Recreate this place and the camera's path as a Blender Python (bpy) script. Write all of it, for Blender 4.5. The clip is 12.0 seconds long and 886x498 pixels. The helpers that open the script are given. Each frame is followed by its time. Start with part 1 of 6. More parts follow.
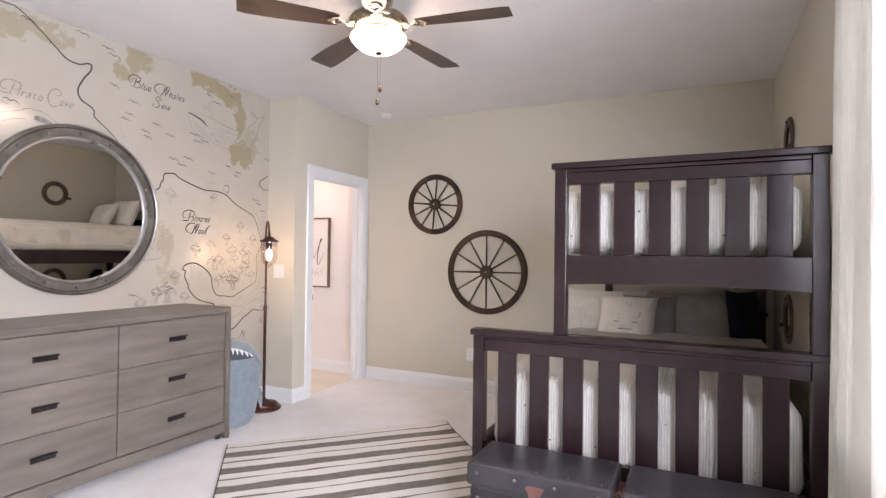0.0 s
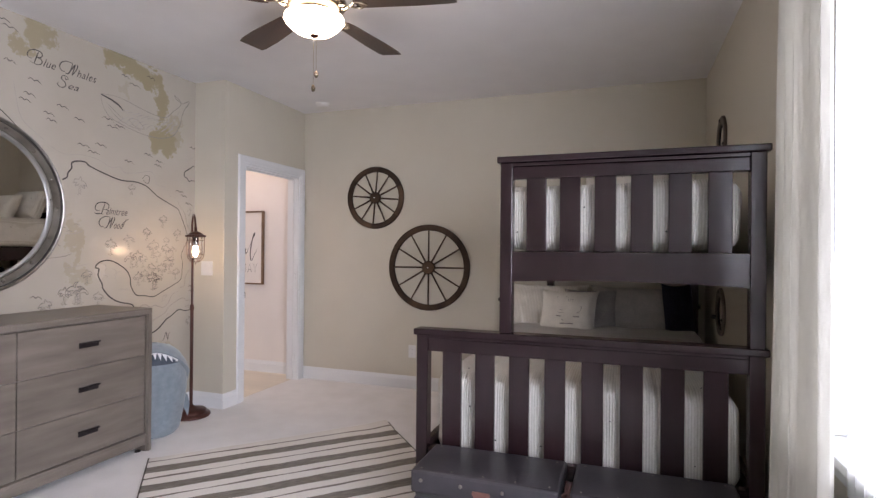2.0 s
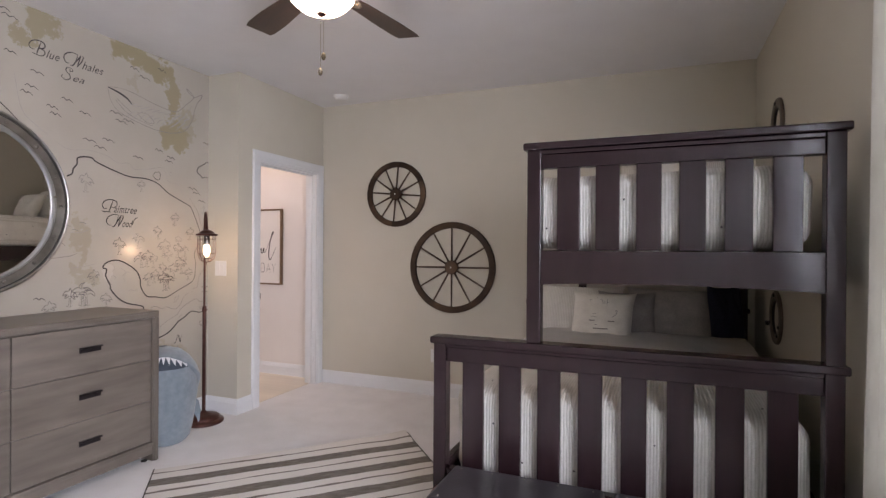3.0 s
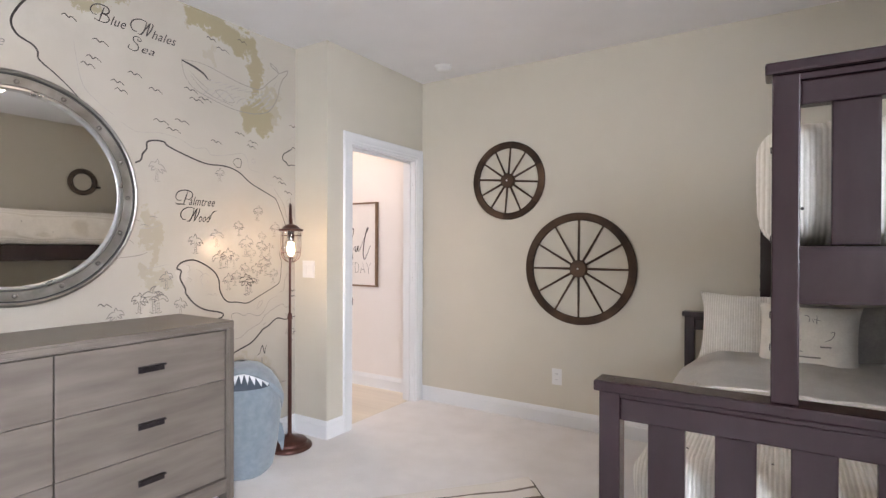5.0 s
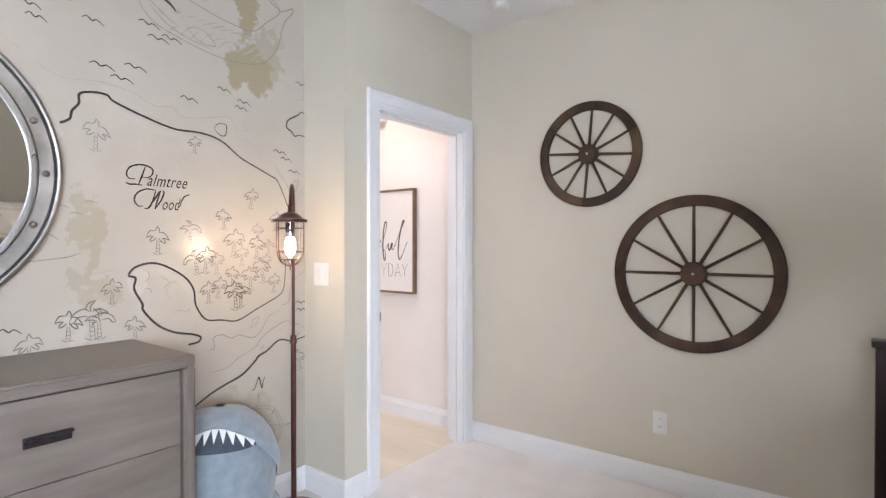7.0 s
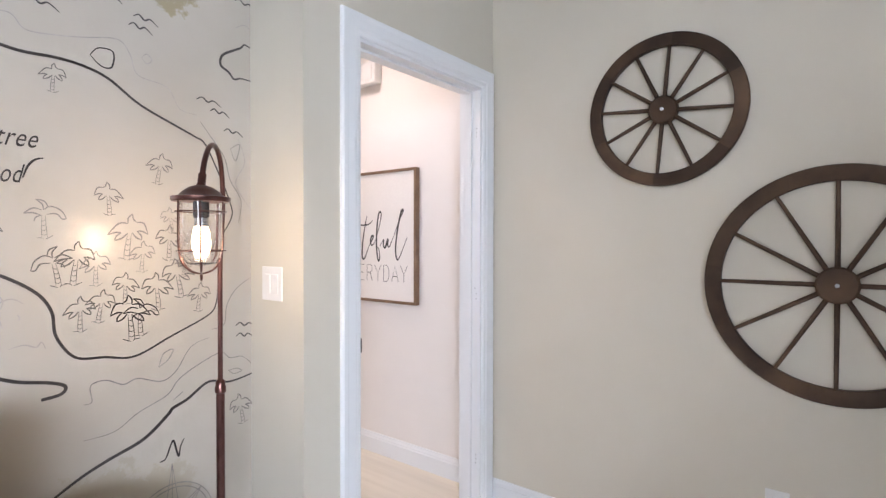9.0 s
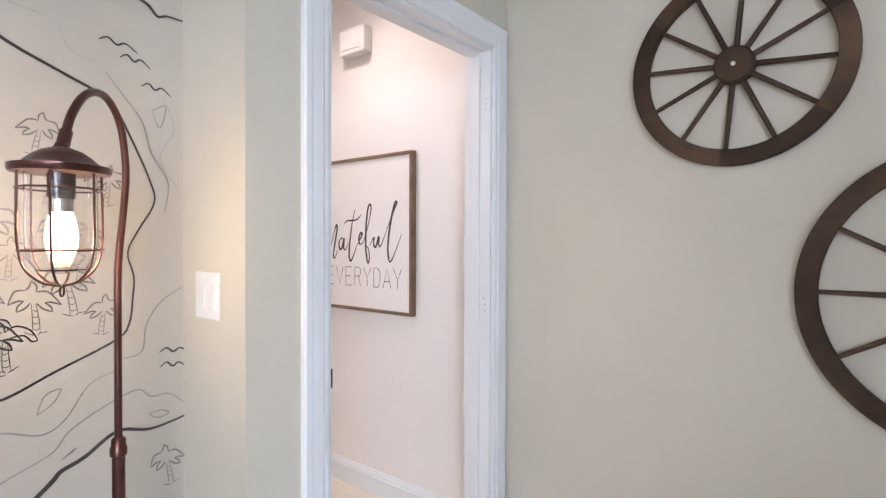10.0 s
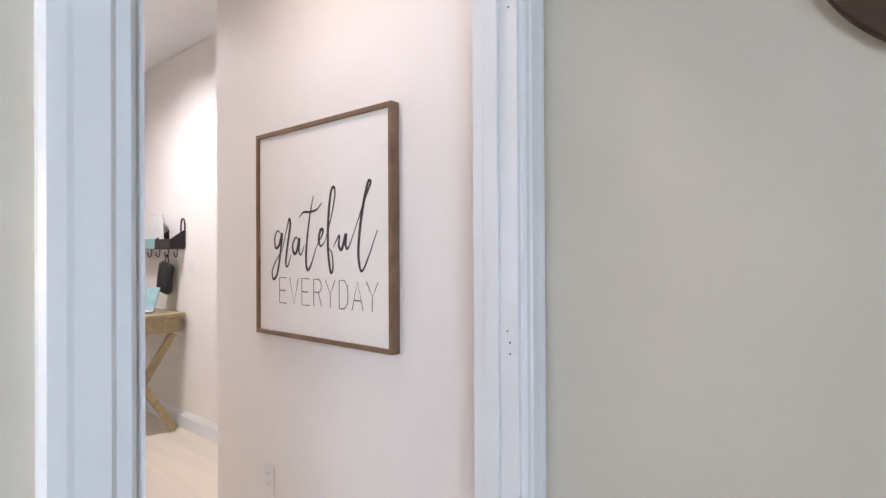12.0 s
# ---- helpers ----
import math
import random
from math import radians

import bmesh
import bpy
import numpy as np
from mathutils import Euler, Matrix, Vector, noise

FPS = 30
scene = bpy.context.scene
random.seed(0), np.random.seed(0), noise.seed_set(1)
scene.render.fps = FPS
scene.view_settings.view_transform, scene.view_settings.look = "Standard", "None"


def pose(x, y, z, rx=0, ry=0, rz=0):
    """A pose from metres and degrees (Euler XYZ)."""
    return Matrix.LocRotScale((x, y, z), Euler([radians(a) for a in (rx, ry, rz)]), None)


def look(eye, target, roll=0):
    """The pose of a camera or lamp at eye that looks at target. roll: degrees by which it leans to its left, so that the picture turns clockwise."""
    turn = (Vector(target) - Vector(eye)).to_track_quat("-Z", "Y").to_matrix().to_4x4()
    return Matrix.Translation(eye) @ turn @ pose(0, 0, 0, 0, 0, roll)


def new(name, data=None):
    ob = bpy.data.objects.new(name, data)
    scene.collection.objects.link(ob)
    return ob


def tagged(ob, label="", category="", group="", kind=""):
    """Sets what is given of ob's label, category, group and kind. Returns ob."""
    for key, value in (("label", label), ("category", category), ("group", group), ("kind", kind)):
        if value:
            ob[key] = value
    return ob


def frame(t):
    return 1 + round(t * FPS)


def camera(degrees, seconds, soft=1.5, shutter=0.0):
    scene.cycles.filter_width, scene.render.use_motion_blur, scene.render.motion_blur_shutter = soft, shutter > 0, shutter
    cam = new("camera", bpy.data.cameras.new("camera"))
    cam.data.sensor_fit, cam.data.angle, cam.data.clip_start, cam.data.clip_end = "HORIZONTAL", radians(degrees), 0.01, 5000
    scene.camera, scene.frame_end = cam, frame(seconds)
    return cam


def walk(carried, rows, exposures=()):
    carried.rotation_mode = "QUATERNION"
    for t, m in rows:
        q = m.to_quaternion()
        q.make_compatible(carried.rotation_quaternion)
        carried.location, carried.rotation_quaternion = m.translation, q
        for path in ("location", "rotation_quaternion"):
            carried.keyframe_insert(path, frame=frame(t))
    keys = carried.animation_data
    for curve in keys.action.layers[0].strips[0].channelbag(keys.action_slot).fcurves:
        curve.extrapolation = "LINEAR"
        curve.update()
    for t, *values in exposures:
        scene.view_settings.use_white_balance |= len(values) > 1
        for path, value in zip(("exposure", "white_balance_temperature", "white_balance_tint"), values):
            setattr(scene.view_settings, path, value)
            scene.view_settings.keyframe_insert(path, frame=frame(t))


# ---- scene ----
cam = camera(80.4, 12.0, soft=1.4)
PATH = [
    (0, (-0.133, -0.209, 1.301), (-0.999, 1.593, 1.328), 0.7),
    (0.5, (-0.129, -0.247, 1.306), (-0.869, 1.611, 1.328), 0.8),
    (1, (-0.151, -0.247, 1.311), (-0.83, 1.634, 1.326), 0.7),
    (1.5, (-0.17, -0.201, 1.312), (-0.832, 1.686, 1.321), 0.5),
    (2, (-0.191, -0.105, 1.317), (-0.847, 1.784, 1.321), 0.5),
    (2.5, (-0.207, 0.049, 1.324), (-0.887, 1.93, 1.324), 0.5),
    (3, (-0.245, 0.16, 1.317), (-1.001, 2.012, 1.316), 0.4),
    (3.5, (-0.362, 0.294, 1.3), (-1.216, 2.103, 1.298), 0.5),
    (5.5, (-0.891, 0.988, 1.312), (-2.017, 2.641, 1.297), 0.1),
    (6, (-1.069, 1.182, 1.314), (-2.24, 2.803, 1.293), 0.1),
    (6.5, (-1.211, 1.367, 1.312), (-2.407, 2.971, 1.292), -0.0),
    (7, (-1.329, 1.587, 1.304), (-2.539, 3.18, 1.285), -0.0),
    (7.2, (-1.385, 1.646, 1.31), (-2.59, 3.242, 1.29), -0.1),
    (8.8, (-1.806, 2.221, 1.298), (-3.056, 3.782, 1.267), 0.2),
    (9, (-1.871, 2.307, 1.295), (-3.114, 3.873, 1.267), 0.1),
    (9.5, (-2.015, 2.524, 1.291), (-3.256, 4.093, 1.266), 0.1),
    (10, (-2.172, 2.707, 1.286), (-3.427, 4.263, 1.259), 0.2),
    (10.5, (-2.333, 2.855, 1.27), (-3.594, 4.408, 1.261), 0.1),
    (11, (-2.461, 3.022, 1.259), (-3.721, 4.575, 1.252), -0.0),
    (11.5, (-2.579, 3.228, 1.242), (-3.842, 4.778, 1.26), -0.2),
    (12, (-2.685, 3.389, 1.251), (-3.96, 4.93, 1.26), -0.3),
]
# the camera's own exposure and white balance drift
EXPOSURES = [
    (0.0, 0.0, 7150, 29), (0.5, -0.14, 7150, 29), (1.0, -0.24, 7150, 29), (1.5, -0.42, 7150, 29), (2.0, -0.58, 7050, 29), (2.5, -0.66, 7000, 30), (3.5, -0.66, 7250, 28),
    (5.0, -0.07, 7000, 24), (5.5, 0.02, 6950, 23), (7.0, 0.05, 6600, 22), (9.5, -0.03, 6400, 22), (10.5, -0.09, 6330, 21), (12.0, -0.17, 6200, 19),
]
walk(cam, [(t, look(eye, target, roll)) for t, eye, target, roll in PATH], EXPOSURES)

# ---- world and large lights ----

world = bpy.data.worlds.new("sky")
scene.world = world
world.use_nodes = True
wn = world.node_tree.nodes
sky = wn.new("ShaderNodeTexSky")
sky.sky_type, sky.sun_disc = "NISHITA", False
sky.sun_elevation, sky.sun_rotation = radians(48), radians(200)
world.node_tree.links.new(sky.outputs[0], wn["Background"].inputs[0])
wn["Background"].inputs[1].default_value = 0.12


def lamp(name, kind, m, watts, colour, **more):
    data = bpy.data.lights.new(name, kind)
    data.energy, data.color = watts, colour
    if kind == "AREA":
        data.shape, data.size, data.size_y = "RECTANGLE", more["w"], more["h"]
    else:
        data.shadow_soft_size = more["r"]
        if kind == "SPOT":
            data.spot_size, data.spot_blend = radians(more["cone"]), 0.8
    ob = new(name, data)
    ob.matrix_world = m
    return ob


# plan of the room, in metres
W, JOG, DOORX, NORTH, EAST, SOUTH, CEIL = -3.61, 3.37, -3.30, 4.50, 0.41, -1.60, 2.70
HALLN, NICHE, HALLS, HALLEND, FARW = 4.565, 5.10, 3.49, -4.985, -8.2
D0, D1, DH = 3.622, 4.392, 2.023
WY0, WY1, WZ0, WZ1 = -1.30, 1.80, 0.765, 2.25

lamp("window_daylight", "AREA", look((1.70, -0.25, 1.70), (0.45, 1.60, 0.95)), 312, (0.72, 0.875, 1.0), w=2.6, h=1.4)
lamp("hall_downlight", "SPOT", look((-4.05, 4.02, 2.67), (-4.05, 4.02, 0)), 38, (1.0, 0.88, 0.78), r=0.06, cone=150)
# fill spot added to brighten the niche; its real source is unknown
lamp("niche_fill_spot", "SPOT", look((-6.2, 4.3, 2.67), (-6.2, 4.3, 0)), 145, (1.0, 0.965, 0.92), r=0.08, cone=160)


# ---- materials ----
def surf(name, a, b, scale=8, rough=0.5, bump=0.1, bscale=60, metal=0.0, stretch=(1, 1, 1), rvar=0.1, spec=0.5, big=0.12, coat=0.0, dist=0.002, sheen=0.0, island=0.0):
    m = bpy.data.materials.new(name)
    m.use_nodes = True
    n, l = m.node_tree.nodes, m.node_tree.links
    p = n["Principled BSDF"]
    tc, mp = n.new("ShaderNodeTexCoord"), n.new("ShaderNodeMapping")
    mp.inputs["Scale"].default_value = stretch
    l.new(tc.outputs["Object"], mp.inputs[0])
    n1, n2, n3 = (n.new("ShaderNodeTexNoise") for _ in range(3))
    for k, sc, de in ((n1, scale, 6), (n2, scale * 0.14, 3), (n3, bscale, 4)):
        k.inputs["Scale"].default_value, k.inputs["Detail"].default_value = sc, de
        l.new(mp.outputs[0], k.inputs["Vector"])
    ramp = n.new("ShaderNodeValToRGB")
    ramp.color_ramp.elements[0].position, ramp.color_ramp.elements[1].position = 0.3, 0.7
    ramp.color_ramp.elements[0].color, ramp.color_ramp.elements[1].color = (*a, 1), (*b, 1)
    l.new(n1.outputs[0], ramp.inputs[0])
    mr = n.new("ShaderNodeMapRange")
    mr.inputs["From Min"].default_value, mr.inputs["From Max"].default_value = 0.3, 0.7
    mr.inputs["To Min"].default_value, mr.inputs["To Max"].default_value = 1 - big, 1 + big
    l.new(n2.outputs[0], mr.inputs[0])
    mul = n.new("ShaderNodeVectorMath")
    mul.operation = "SCALE"
    l.new(ramp.outputs[0], mul.inputs[0])
    l.new(mr.outputs[0], mul.inputs["Scale"])
    last = mul.outputs[0]
    if island:
        info, mr3, mul2 = n.new("ShaderNodeObjectInfo"), n.new("ShaderNodeMapRange"), n.new("ShaderNodeVectorMath")
        mr3.inputs["To Min"].default_value, mr3.inputs["To Max"].default_value = 1 - island, 1 + island
        mul2.operation = "SCALE"
        l.new(info.outputs["Random"], mr3.inputs[0])
        l.new(last, mul2.inputs[0])
        l.new(mr3.outputs[0], mul2.inputs["Scale"])
        last = mul2.outputs[0]
    l.new(last, p.inputs["Base Color"])
    mr2 = n.new("ShaderNodeMapRange")
    mr2.inputs["To Min"].default_value, mr2.inputs["To Max"].default_value = max(0.02, rough - rvar), min(1, rough + rvar)
    l.new(n1.outputs[0], mr2.inputs[0])
    l.new(mr2.outputs[0], p.inputs["Roughness"])
    bp = n.new("ShaderNodeBump")
    bp.inputs["Strength"].default_value, bp.inputs["Distance"].default_value = bump, dist
    l.new(n3.outputs[0], bp.inputs["Height"])
    l.new(bp.outputs[0], p.inputs["Normal"])
    p.inputs["Metallic"].default_value = metal
    p.inputs["Specular IOR Level"].default_value = spec
    p.inputs["Coat Weight"].default_value = coat
    p.inputs["Sheen Weight"].default_value = sheen
    return m


def glow(name, colour, strength):
    m = bpy.data.materials.new(name)
    m.use_nodes = True
    p = m.node_tree.nodes["Principled BSDF"]
    p.inputs["Base Color"].default_value = (0.9, 0.88, 0.85, 1)
    p.inputs["Emission Color"].default_value = (*colour, 1)
    p.inputs["Emission Strength"].default_value = strength
    return m


def glass(name, rough=0.0, tint=(1, 1, 1)):
    m = bpy.data.materials.new(name)
    m.use_nodes = True
    p = m.node_tree.nodes["Principled BSDF"]
    p.inputs["Base Color"].default_value = (*tint, 1)
    p.inputs["Transmission Weight"].default_value = 1.0
    p.inputs["Roughness"].default_value = rough
    p.inputs["IOR"].default_value = 1.45
    return m


WALL = surf("sage_beige_wall_paint", (0.590, 0.553, 0.466), (0.615, 0.577, 0.488), 3, 0.42, 0.12, 180, rvar=0.05, big=0.03, dist=0.001)
HALLW = surf("warm_white_wall_paint", (0.80, 0.765, 0.735), (0.83, 0.795, 0.765), 3, 0.55, 0.1, 180, rvar=0.05, big=0.02, dist=0.001)
CEILW = surf("flat_ceiling_white", (0.82, 0.815, 0.825), (0.85, 0.845, 0.855), 4, 0.9, 0.25, 120, rvar=0.03, big=0.03, dist=0.002)
TRIM = surf("white_gloss_trim", (0.765, 0.785, 0.80), (0.775, 0.795, 0.81), 5, 0.30, 0.03, 40, rvar=0.015, big=0.008, dist=0.001)
CARPET = surf("cream_pile_carpet", (0.82, 0.81, 0.80), (0.90, 0.89, 0.885), 5, 0.95, 0.9, 420, rvar=0.02, spec=0.1, big=0.03, dist=0.006, sheen=0.2)
HALLF = surf("pale_oak_plank_floor", (0.68, 0.61, 0.505), (0.76, 0.69, 0.585), 5, 0.4, 0.1, 60, stretch=(0.3, 5, 1), big=0.1)
ESPRESSO = surf("espresso_stained_wood", (0.0200, 0.0090, 0.0110), (0.0245, 0.0115, 0.0140), 22, 0.24, 0.04, 40, stretch=(1, 1, 0.2), rvar=0.04, big=0.06, spec=0.42)
PANELDARK = surf("dark_panel_wood", (0.030, 0.018, 0.020), (0.045, 0.028, 0.030), 14, 0.4, 0.1, 40, big=0.2)
GREYOAK = surf("weathered_grey_oak", (0.126, 0.103, 0.085), (0.186, 0.156, 0.131), 6, 0.40, 0.15, 30, stretch=(1, 0.5, 3.6), rvar=0.1, big=0.16, island=0.06)
GREYOAKV = surf("weathered_grey_oak_upright", (0.126, 0.103, 0.085), (0.186, 0.156, 0.131), 6, 0.42, 0.18, 30, stretch=(6, 6, 0.5), rvar=0.1, big=0.16)
BLACKIRON = surf("dark_bronze_pull", (0.025, 0.020, 0.022), (0.04, 0.033, 0.035), 30, 0.4, 0.1, 80, metal=0.6)
BRONZE = surf("oiled_bronze", (0.085, 0.035, 0.028), (0.13, 0.055, 0.045), 20, 0.33, 0.1, 60, metal=0.7, big=0.2)
PEWTER = surf("brushed_pewter", (0.20, 0.186, 0.168), (0.34, 0.32, 0.29), 12, 0.36, 0.15, 60, metal=0.85, big=0.18, rvar=0.12)
WHEELWOOD = surf("burnt_wheel_wood", (0.020, 0.011, 0.008), (0.092, 0.054, 0.032), 5, 0.55, 0.25, 40, stretch=(1, 1, 1), spec=0.25, big=0.3, island=0.35)
LINEN = surf("cream_linen", (0.74, 0.71, 0.64), (0.80, 0.77, 0.70), 90, 0.9, 0.5, 240, big=0.05, spec=0.2, sheen=0.3)
TAUPE = surf("taupe_cotton", (0.42, 0.39, 0.36), (0.50, 0.465, 0.43), 90, 0.9, 0.5, 240, spec=0.2)
GREYLINEN = surf("slate_grey_cotton", (0.30, 0.285, 0.27), (0.37, 0.35, 0.335), 90, 0.9, 0.5, 240, spec=0.2)
NAVY = surf("navy_cotton", (0.012, 0.016, 0.035), (0.025, 0.03, 0.055), 90, 0.9, 0.5, 240, spec=0.2)
PLASTIC = surf("white_plate_plastic", (0.73, 0.73, 0.72), (0.77, 0.77, 0.76), 10, 0.3, 0.02, 50, big=0.01)
DARKHOLE = surf("dark_slot", (0.03, 0.03, 0.03), (0.04, 0.04, 0.04), 10, 0.6, 0.0, 50)
INK = surf("mural_ink", (0.022, 0.018, 0.017), (0.050, 0.042, 0.038), 60, 0.4, 0.0, 60)
INKSOFT = surf("mural_pencil", (0.18, 0.165, 0.15), (0.27, 0.25, 0.23), 60, 0.4, 0.0, 60)
INKFAINT = surf("mural_faint_pencil", (0.30, 0.275, 0.25), (0.38, 0.35, 0.32), 60, 0.4, 0.0, 60)
SHARK = surf("blue_grey_plush", (0.195, 0.242, 0.275), (0.250, 0.300, 0.335), 30, 0.9, 0.6, 220, spec=0.15, big=0.1, sheen=0.4)
SHARKIN = surf("dark_mouth_plush", (0.06, 0.075, 0.095), (0.085, 0.105, 0.13), 30, 0.9, 0.5, 200, spec=0.1)
TOOTH = surf("white_felt", (0.72, 0.74, 0.76), (0.8, 0.82, 0.84), 50, 0.9, 0.3, 200)
TRUNKM = surf("slate_trunk_leather", (0.026, 0.023, 0.028), (0.052, 0.046, 0.054), 7, 0.36, 0.3, 90, big=0.3, rvar=0.12)
STRAP = surf("red_brown_leather", (0.15, 0.065, 0.05), (0.22, 0.10, 0.08), 20, 0.45, 0.3, 90)
STEEL = surf("nickel_stud", (0.5, 0.5, 0.5), (0.62, 0.62, 0.62), 10, 0.3, 0.05, 50, metal=0.9)
CHROME = surf("warm_polished_metal", (0.64, 0.56, 0.46), (0.74, 0.66, 0.56), 10, 0.22, 0.05, 40, metal=1.0)
FANMETAL = surf("antique_brass", (0.20, 0.16, 0.11), (0.30, 0.245, 0.18), 14, 0.28, 0.08, 50, metal=0.9, big=0.15)
MAHOG = surf("mahogany_blade", (0.036, 0.018, 0.012), (0.075, 0.036, 0.024), 8, 0.32, 0.12, 40, stretch=(0.5, 6, 1), big=0.2)
GLASS = glass("clear_glass")
BOWL = glow("lit_frosted_bowl", (1.0, 0.85, 0.64), 22.0)
BULB = glow("lit_bulb", (1.0, 0.73, 0.42), 125.0)
MIRROR = surf("mirror_silver", (0.86, 0.86, 0.85), (0.87, 0.87, 0.86), 5, 0.02, 0.0, 50, metal=1.0, rvar=0.0, big=0.0)
PICWOOD = surf("picture_frame_wood", (0.145, 0.083, 0.045), (0.225, 0.138, 0.080), 12, 0.55, 0.2, 50, big=0.25)
CANVAS = surf("cream_canvas", (0.80, 0.77, 0.735), (0.83, 0.80, 0.765), 80, 0.8, 0.2, 300, big=0.01)
LETTER = surf("charcoal_lettering", (0.035, 0.032, 0.032), (0.06, 0.056, 0.055), 30, 0.7, 0.0, 50)
OAKDESK = surf("olive_oak_desk", (0.30, 0.235, 0.125), (0.42, 0.34, 0.19), 6, 0.45, 0.1, 40, stretch=(0.5, 4, 4))
TEAL = surf("pale_teal_paper", (0.22, 0.38, 0.40), (0.30, 0.46, 0.48), 20, 0.6, 0.1, 50)
WHITEPAPER = surf("white_paper", (0.72, 0.72, 0.72), (0.8, 0.8, 0.8), 20, 0.7, 0.1, 50)


# ---- mesh helpers ----
def mesh_of(name, bm, mat, smooth=False):
    me = bpy.data.meshes.new(name)
    bmesh.ops.recalc_face_normals(bm, faces=bm.faces)
    if smooth:
        for f in bm.faces:
            f.smooth = True
    bm.to_mesh(me)
    bm.free()
    me.materials.append(mat)
    if smooth:
        me.set_sharp_from_angle(angle=radians(38))
    return me


def part(name, bm, mat, parent=None, label="", smooth=False):
    ob = new(name, mesh_of(name, bm, mat, smooth))
    if parent is not None:
        ob.parent = parent
    return tagged(ob, label)


def thing(name, at, label, category, group="", rz=0, kind=""):
    ob = new(name)
    ob.matrix_world = pose(*at, 0, 0, rz)
    ob.empty_display_size = 0.1
    return tagged(ob, label, category, group, kind)


def box(bm, x0, x1, y0, y1, z0, z1, bevel=0.0, m=None):
    r = bmesh.ops.create_cube(bm, size=1, matrix=Matrix.Translation(((x0 + x1) / 2, (y0 + y1) / 2, (z0 + z1) / 2)) @ Matrix.Diagonal((x1 - x0, y1 - y0, z1 - z0, 1)))
    vs = r["verts"]
    if bevel:
        es = list({e for v in vs for e in v.link_edges})
        vs = bmesh.ops.bevel(bm, geom=es, offset=bevel, segments=2, profile=0.5, affect="EDGES", clamp_overlap=True)["verts"]
    if m is not None:
        bmesh.ops.transform(bm, matrix=m, verts=list(vs))
    return bm


def boxed(x0, x1, y0, y1, z0, z1, bevel=0.0, m=None):
    return box(bmesh.new(), x0, x1, y0, y1, z0, z1, bevel, m)


def turned(bm, profile, n=32, m=None, cap=True):
    """A body turned round z from (radius, z) pairs."""
    rings = []
    for r, z in profile:
        rings.append([bm.verts.new((r * math.cos(2 * math.pi * i / n), r * math.sin(2 * math.pi * i / n), z)) for i in range(n)])
    for a, b in zip(rings, rings[1:]):
        for i in range(n):
            bm.faces.new((a[i], a[(i + 1) % n], b[(i + 1) % n], b[i]))
    if cap:
        bm.faces.new(rings[0][::-1])
        bm.faces.new(rings[-1])
    if m is not None:
        bmesh.ops.transform(bm, matrix=m, verts=[v for g in rings for v in g])
    return bm


def smoothline(pts, steps=8, closed=False):
    """Catmull-Rom through points of any dimension."""
    p = [Vector(q) for q in pts]
    n = len(p)
    out = []
    for i in range(n if closed else n - 1):
        if closed:
            a, b, c, d = p[(i - 1) % n], p[i], p[(i + 1) % n], p[(i + 2) % n]
        else:
            a, b, c, d = p[max(i - 1, 0)], p[i], p[i + 1], p[min(i + 2, n - 1)]
        for k in range(steps):
            t = k / steps
            out.append(0.5 * (2 * b + (c - a) * t + (2 * a - 5 * b + 4 * c - d) * t * t + (3 * b - a - 3 * c + d) * t ** 3))
    if not closed:
        out.append(p[-1])
    return out


def tube(bm, pts, r, n=8, closed=False):
    pts = [Vector(q) for q in pts]
    rings = []
    up = Vector((0.31, 0.17, 0.93)).normalized()
    cnt = len(pts)
    for i, q in enumerate(pts):
        a = pts[(i - 1) % cnt] if closed or i else pts[0]
        b = pts[(i + 1) % cnt] if closed or i < cnt - 1 else pts[-1]
        d = (b - a).normalized()
        s = d.cross(up)
        s = s.normalized() if s.length > 1e-4 else d.orthogonal().normalized()
        w = s.cross(d)
        rr = r(i / (cnt - 1)) if callable(r) else r
        rings.append([bm.verts.new(q + rr * (math.cos(2 * math.pi * k / n) * s + math.sin(2 * math.pi * k / n) * w)) for k in range(n)])
    for i in range(cnt if closed else cnt - 1):
        a, b = rings[i], rings[(i + 1) % cnt]
        for k in range(n):
            bm.faces.new((a[k], a[(k + 1) % n], b[(k + 1) % n], b[k]))
    if not closed:
        bm.faces.new(rings[0][::-1])
        bm.faces.new(rings[-1])
    return bm


def ring_of(bm, cx, cz, r0, r1, d0, d1, n=64, bevel=0.0):
    """A flat ring in the xz plane between depths d0 (back) and d1 (front), y forward negative."""
    prof = [(r0, d0), (r0, d1 - bevel), (r0 + bevel, d1), (r1 - bevel, d1), (r1, d1 - bevel), (r1, d0)]
    rows = [[bm.verts.new((cx + r * math.cos(2 * math.pi * i / n), -d, cz + r * math.sin(2 * math.pi * i / n))) for r, d in prof] for i in range(n)]
    k = len(prof)
    for i in range(n):
        a, b = rows[i], rows[(i + 1) % n]
        for j in range(k):
            bm.faces.new((a[j], a[(j + 1) % k], b[(j + 1) % k], b[j]))
    return bm


